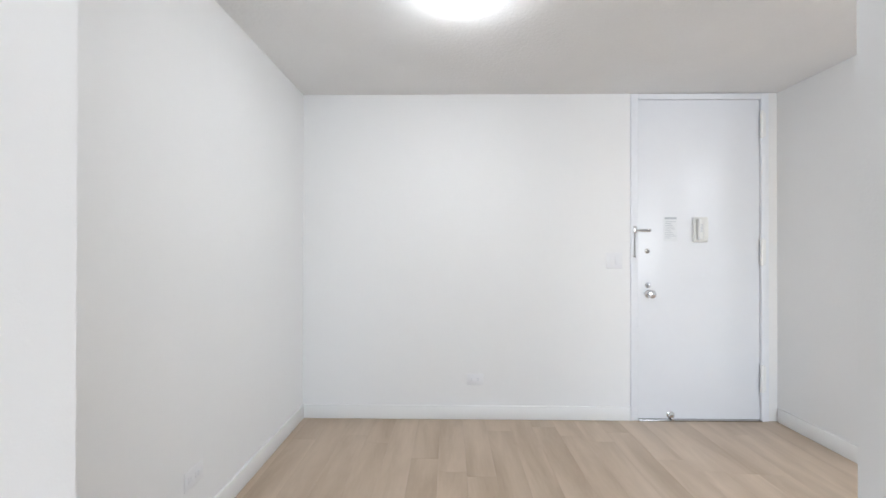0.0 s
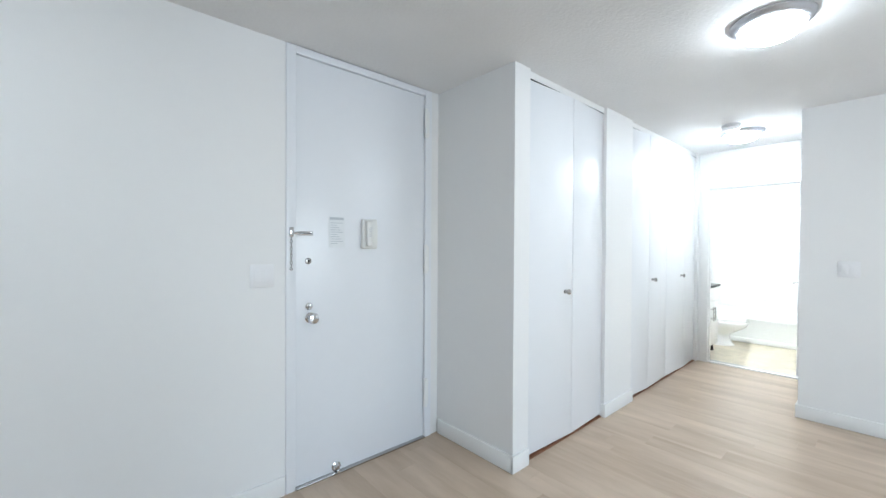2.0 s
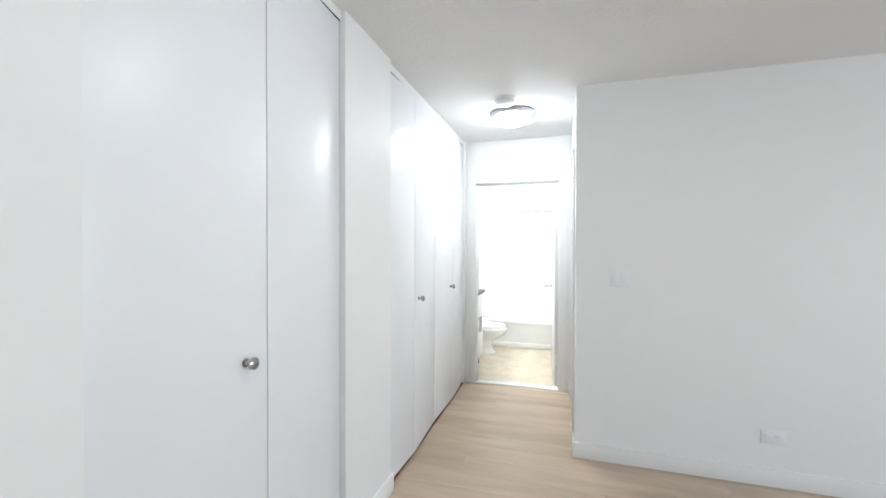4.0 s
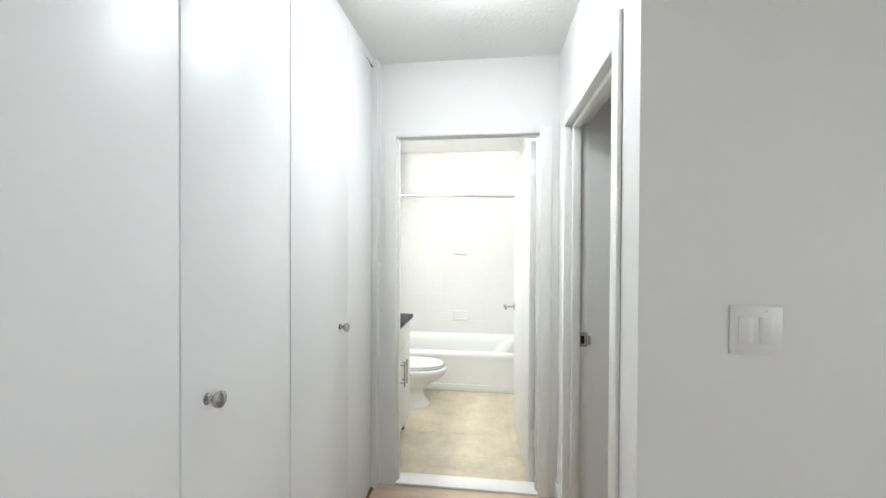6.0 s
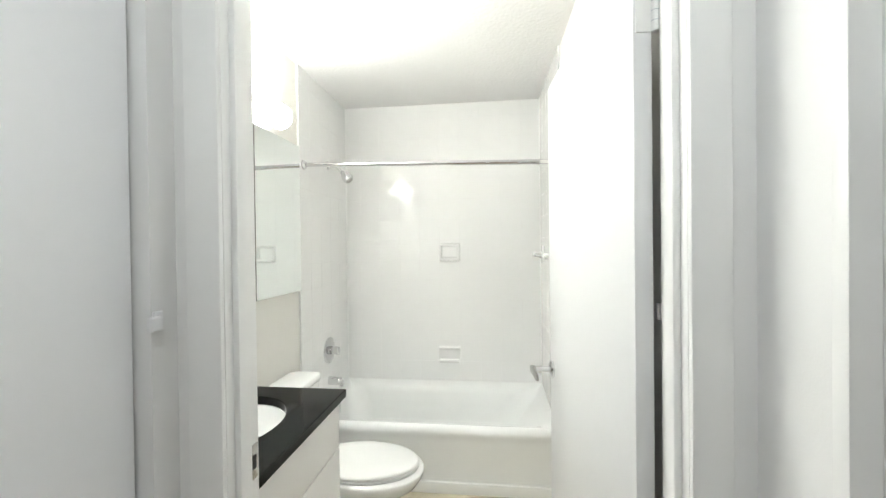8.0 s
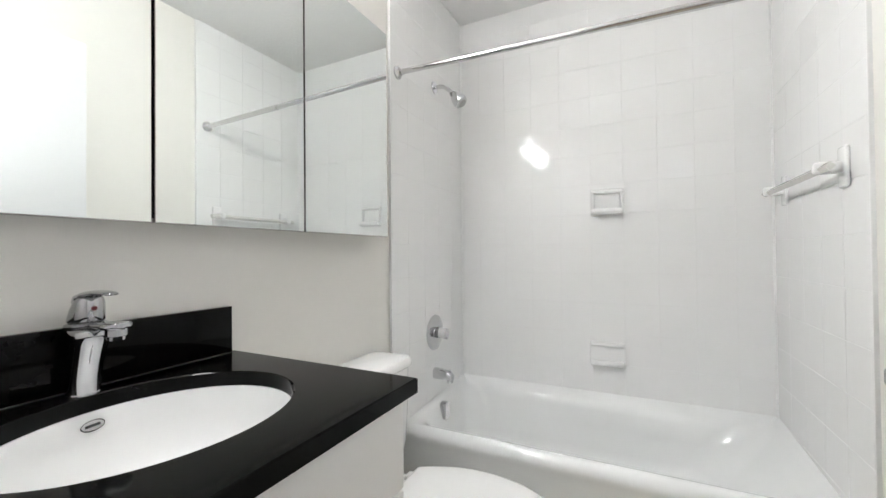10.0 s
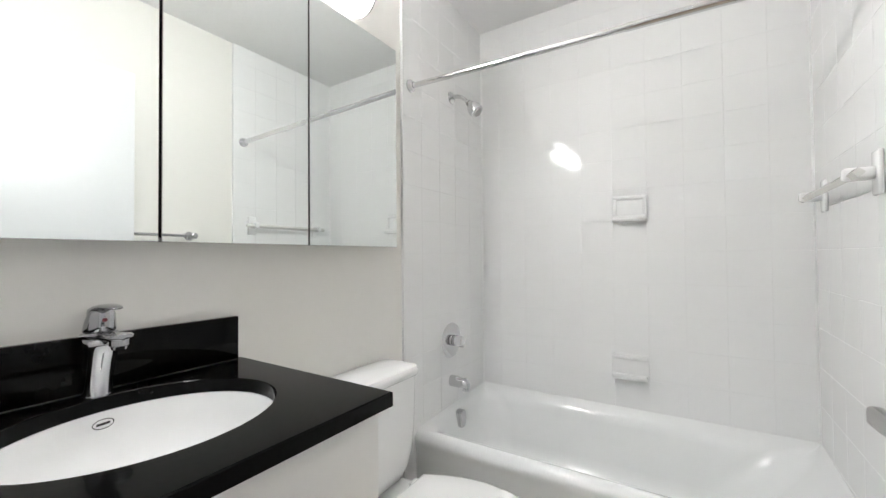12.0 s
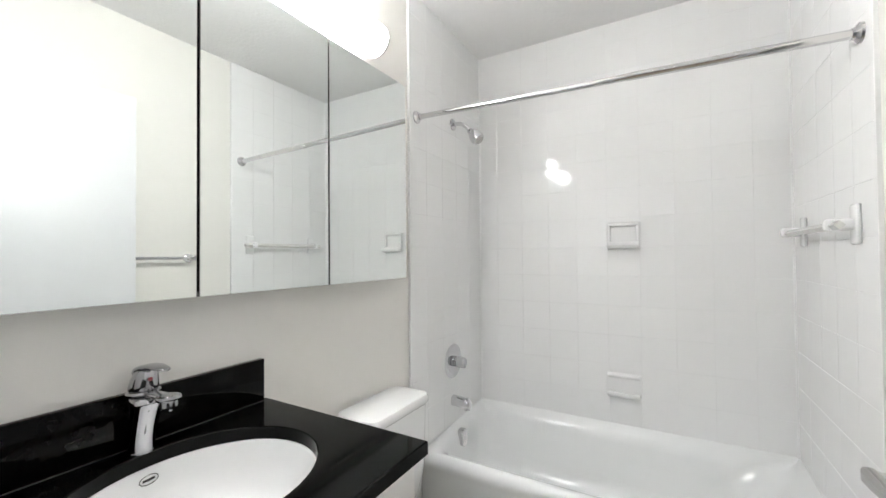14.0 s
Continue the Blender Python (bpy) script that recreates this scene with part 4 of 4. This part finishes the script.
def soap_dish(z0, z1, y0, y1, with_bar):
    d = thing("soap_dish", (7.85, (y0 + y1) / 2, z0), "white ceramic soap dish in the tiled wall" + (" with side cheeks" if with_bar else " near the tub rim"), "soap dish", "ceramic soap dishes")
    x = 7.8485
    part("back", boxed(x - 0.006, x, y0, y1, z0, z1, 0.003), ceramic, d)
    part("tray", boxed(x - 0.048, x - 0.006, y0 + 0.004, y1 - 0.004, z0 + 0.004, z0 + 0.022, 0.008, 3), ceramic, d)
    part("lip", boxed(x - 0.052, x - 0.041, y0 + 0.006, y1 - 0.006, z0 + 0.012, z0 + 0.032, 0.005, 3), ceramic, d)
    part("top_rail", boxed(x - 0.022, x - 0.006, y0 + 0.004, y1 - 0.004, z1 - 0.024, z1 - 0.004, 0.008, 3), ceramic, d)
    for y in (y0 + 0.004, y1 - 0.020) if with_bar else ():
        part("cheek", boxed(x - (0.024 if with_bar else 0.030), x - 0.006, y, y + 0.016, z0 + 0.020, z1 - 0.020, 0.006, 3), ceramic, d)


soap_dish(1.285, 1.418, 1.830, 1.985, True)
soap_dish(0.546, 0.662, 1.836, 1.996, False)


def tub_towel_bar():
    d = thing("towel_bar", (7.45, 1.256, 1.33), "white ceramic towel bar with a frosted bar on the tub wall", "towel bar")
    for x in (7.213, 7.690):
        p = part("post", boxed(x - 0.026, x + 0.026, 1.2565, 1.268, 1.278, 1.392, 0.006, 3), ceramic, d)
        part("arm", boxed(x - 0.014, x + 0.014, 1.266, 1.330, 1.318, 1.352, 0.009, 3), ceramic, p)
    bm = bmesh.new()
    q = 0.0125
    loft(bm, [[Vector((x, 1.312 + dy, 1.331 + dz)) for dy, dz in ((q, 0), (0, q), (-q, 0), (0, -q))] for x in (7.150, 7.738)])
    part("bar", bm, acrylic, d, "frosted square bar")


def chrome_towel_bar():
    d = thing("towel_bar", (6.57, 1.245, 1.256), "chrome towel bar on the painted wall behind the open door", "towel bar")
    part("bar", sweep(bmesh.new(), [(6.855, 1.303, 1.256), (6.30, 1.303, 1.256)], 0.008, 14), chrome, d)
    for x in (6.858, 6.297):
        p = part("post", lathe(bmesh.new(), (x, 1.2455, 1.256), (0, 1, 0), [(0, 0.024), (0.006, 0.024), (0.012, 0.012), (0.045, 0.011), (0.050, 0.016), (0.070, 0.016), (0.074, 0.010)], 22), chrome, d)


tub_towel_bar()
chrome_towel_bar()


# ---- pieces: wall tiles, floor tiles, planks ----
def piece_mesh(name, sx, sy, sz, c, mat):
    """A small slab with eased front edges; its front faces +z, its back lies at z = 0."""
    bm = bmesh.new()
    loops = [[Vector((x, y, z)) for x, y in ((-hx, -hy), (hx, -hy), (hx, hy), (-hx, hy))]
             for hx, hy, z in ((sx / 2, sy / 2, 0), (sx / 2, sy / 2, sz - c), (sx / 2 - c, sy / 2 - c, sz))]
    loft(bm, loops)
    me = bpy.data.meshes.new(name)
    bm.to_mesh(me)
    bm.free()
    me.materials.append(mat)
    return me


pieces = {}


def piece(name, sx, sy, sz, c, mat, m, parent):
    key = (name, round(sx, 3), round(sy, 3), sz)
    if key not in pieces:
        pieces[key] = piece_mesh(name, sx, sy, sz, c, mat)
    ob = new(name, pieces[key])
    ob.parent = parent
    ob.matrix_basis = m
    return ob


def spans(a, b, first, pitch):
    """Cuts a stretch at first + k * pitch."""
    cuts = [a]
    k = math.ceil((a - first) / pitch + 1e-6)
    while first + k * pitch < b - 0.004:
        if first + k * pitch > a + 0.004:
            cuts.append(first + k * pitch)
        k += 1
    cuts.append(b)
    return list(zip(cuts, cuts[1:]))


PITCH, JOINT = 0.1488, 0.0011
rows = spans(0.362, H - 0.001, 1.742, PITCH)


def tile_wall(name, u0, u1, first, place, label):
    w = tagged(part(name, place(None), grout, None, label, 0), kind="structure")
    rnd = random.Random(len(name))
    for a, b in spans(u0, u1, first, PITCH):
        for z0, z1 in rows:
            tip = Matrix.Rotation(radians(rnd.uniform(-0.17, 0.17)), 4, "X") @ Matrix.Rotation(radians(rnd.uniform(-0.17, 0.17)), 4, "Y")
            piece("wall_tile", b - a - JOINT, z1 - z0 - JOINT, 0.0072, 0.0007, tile_white, place(((a + b) / 2, (z0 + z1) / 2)) @ tip, w)


def on_east(at):
    if at is None:
        return boxed(7.8462, 7.8598, 1.2475, 2.6975, 0.362, H - 0.0005)
    return Matrix.Translation((7.8525, at[0], at[1])) @ Matrix(((0, 0, -1, 0), (-1, 0, 0, 0), (0, 1, 0, 0), (0, 0, 0, 1)))


def on_north(at):
    if at is None:
        return boxed(7.108, 7.8462, 2.6899, 2.6998, 0.0, H - 0.0005)
    return Matrix.Translation((at[0], 2.6962, at[1])) @ Matrix(((1, 0, 0, 0), (0, 0, -1, 0), (0, 1, 0, 0), (0, 0, 0, 1)))


def on_south(at):
    if at is None:
        return boxed(7.098, 7.8462, 1.2452, 1.2553, 0.0, H - 0.0005)
    return Matrix.Translation((at[0], 1.2490, at[1])) @ Matrix(((-1, 0, 0, 0), (0, 0, 1, 0), (0, 1, 0, 0), (0, 0, 0, 1)))


tile_wall("tiled_wall_east", 1.256, 2.689, 2.281, on_east, "glossy white square wall tiles behind the tub")
tile_wall("tiled_wall_north", 7.110, 7.835, 7.835, on_north, "glossy white square wall tiles at the shower end")
tile_wall("tiled_wall_south", 7.100, 7.835, 7.835, on_south, "glossy white square wall tiles at the tub's far end")
structure("tile_edge_trim", boxed(7.100, 7.110, 2.686, 2.6995, 0.0, H - 0.001, 0.003), ceramic, "white bullnose edge of the shower tiles", 40)

for y in (2.6885, 1.2565):
    structure("corner_bead", sweep(bmesh.new(), [(7.8458, y, 0.40), (7.8458, y, H - 0.001)], 0.0055, 10), ceramic, "white caulk bead in the tiled corner", 60)

bath_floor = bpy.data.objects["bath_floor"]
for x0, x1 in spans(5.79, 7.19, 6.02, 0.305):
    for y0, y1 in spans(1.246, 2.70, 1.739, 0.305):
        piece("floor_tile", x1 - x0 - 0.0004, y1 - y0 - 0.0004, 0.0045, 0.0004, stone, Matrix.Translation(((x0 + x1) / 2, (y0 + y1) / 2, -0.0042)), bath_floor)

floor = bpy.data.objects["floor"]
PW, PL = 0.165, 1.22


def plank_rows():
    """Plan of the planks: strips along y, with staggered ends."""
    rnd = random.Random(4)
    for x0, x1 in spans(-1.40, 5.70, 0.0, PW):
        mid = (x0 + x1) / 2
        if mid < 2.24:
            lo, hi = -3.62, 2.93
        elif mid < 4.55:
            lo, hi = -3.62, 2.26
        elif mid < 5.50:
            lo, hi = -1.52, 2.26
        else:
            lo, hi = 1.15, 2.26
        for y0, y1 in spans(lo, hi, rnd.uniform(0, PL), PL):
            yield x0, x1, y0, y1


far = bmesh.new()
for x0, x1, y0, y1 in plank_rows():
    if y1 > -0.6:
        piece("plank", x1 - x0 - 0.0002, y1 - y0 - 0.0002, 0.012, 0.0004, oak, Matrix.Translation(((x0 + x1) / 2, (y0 + y1) / 2, -0.012)), floor)
    else:
        box(far, x0 + 0.0006, x1 - 0.0006, y0 + 0.0006, y1 - 0.0006, -0.0118, 0.0)
o = part("far_planks", far, oak, floor, "", 0)
tagged(o, "light oak-look planks of the living room", kind="stuff")
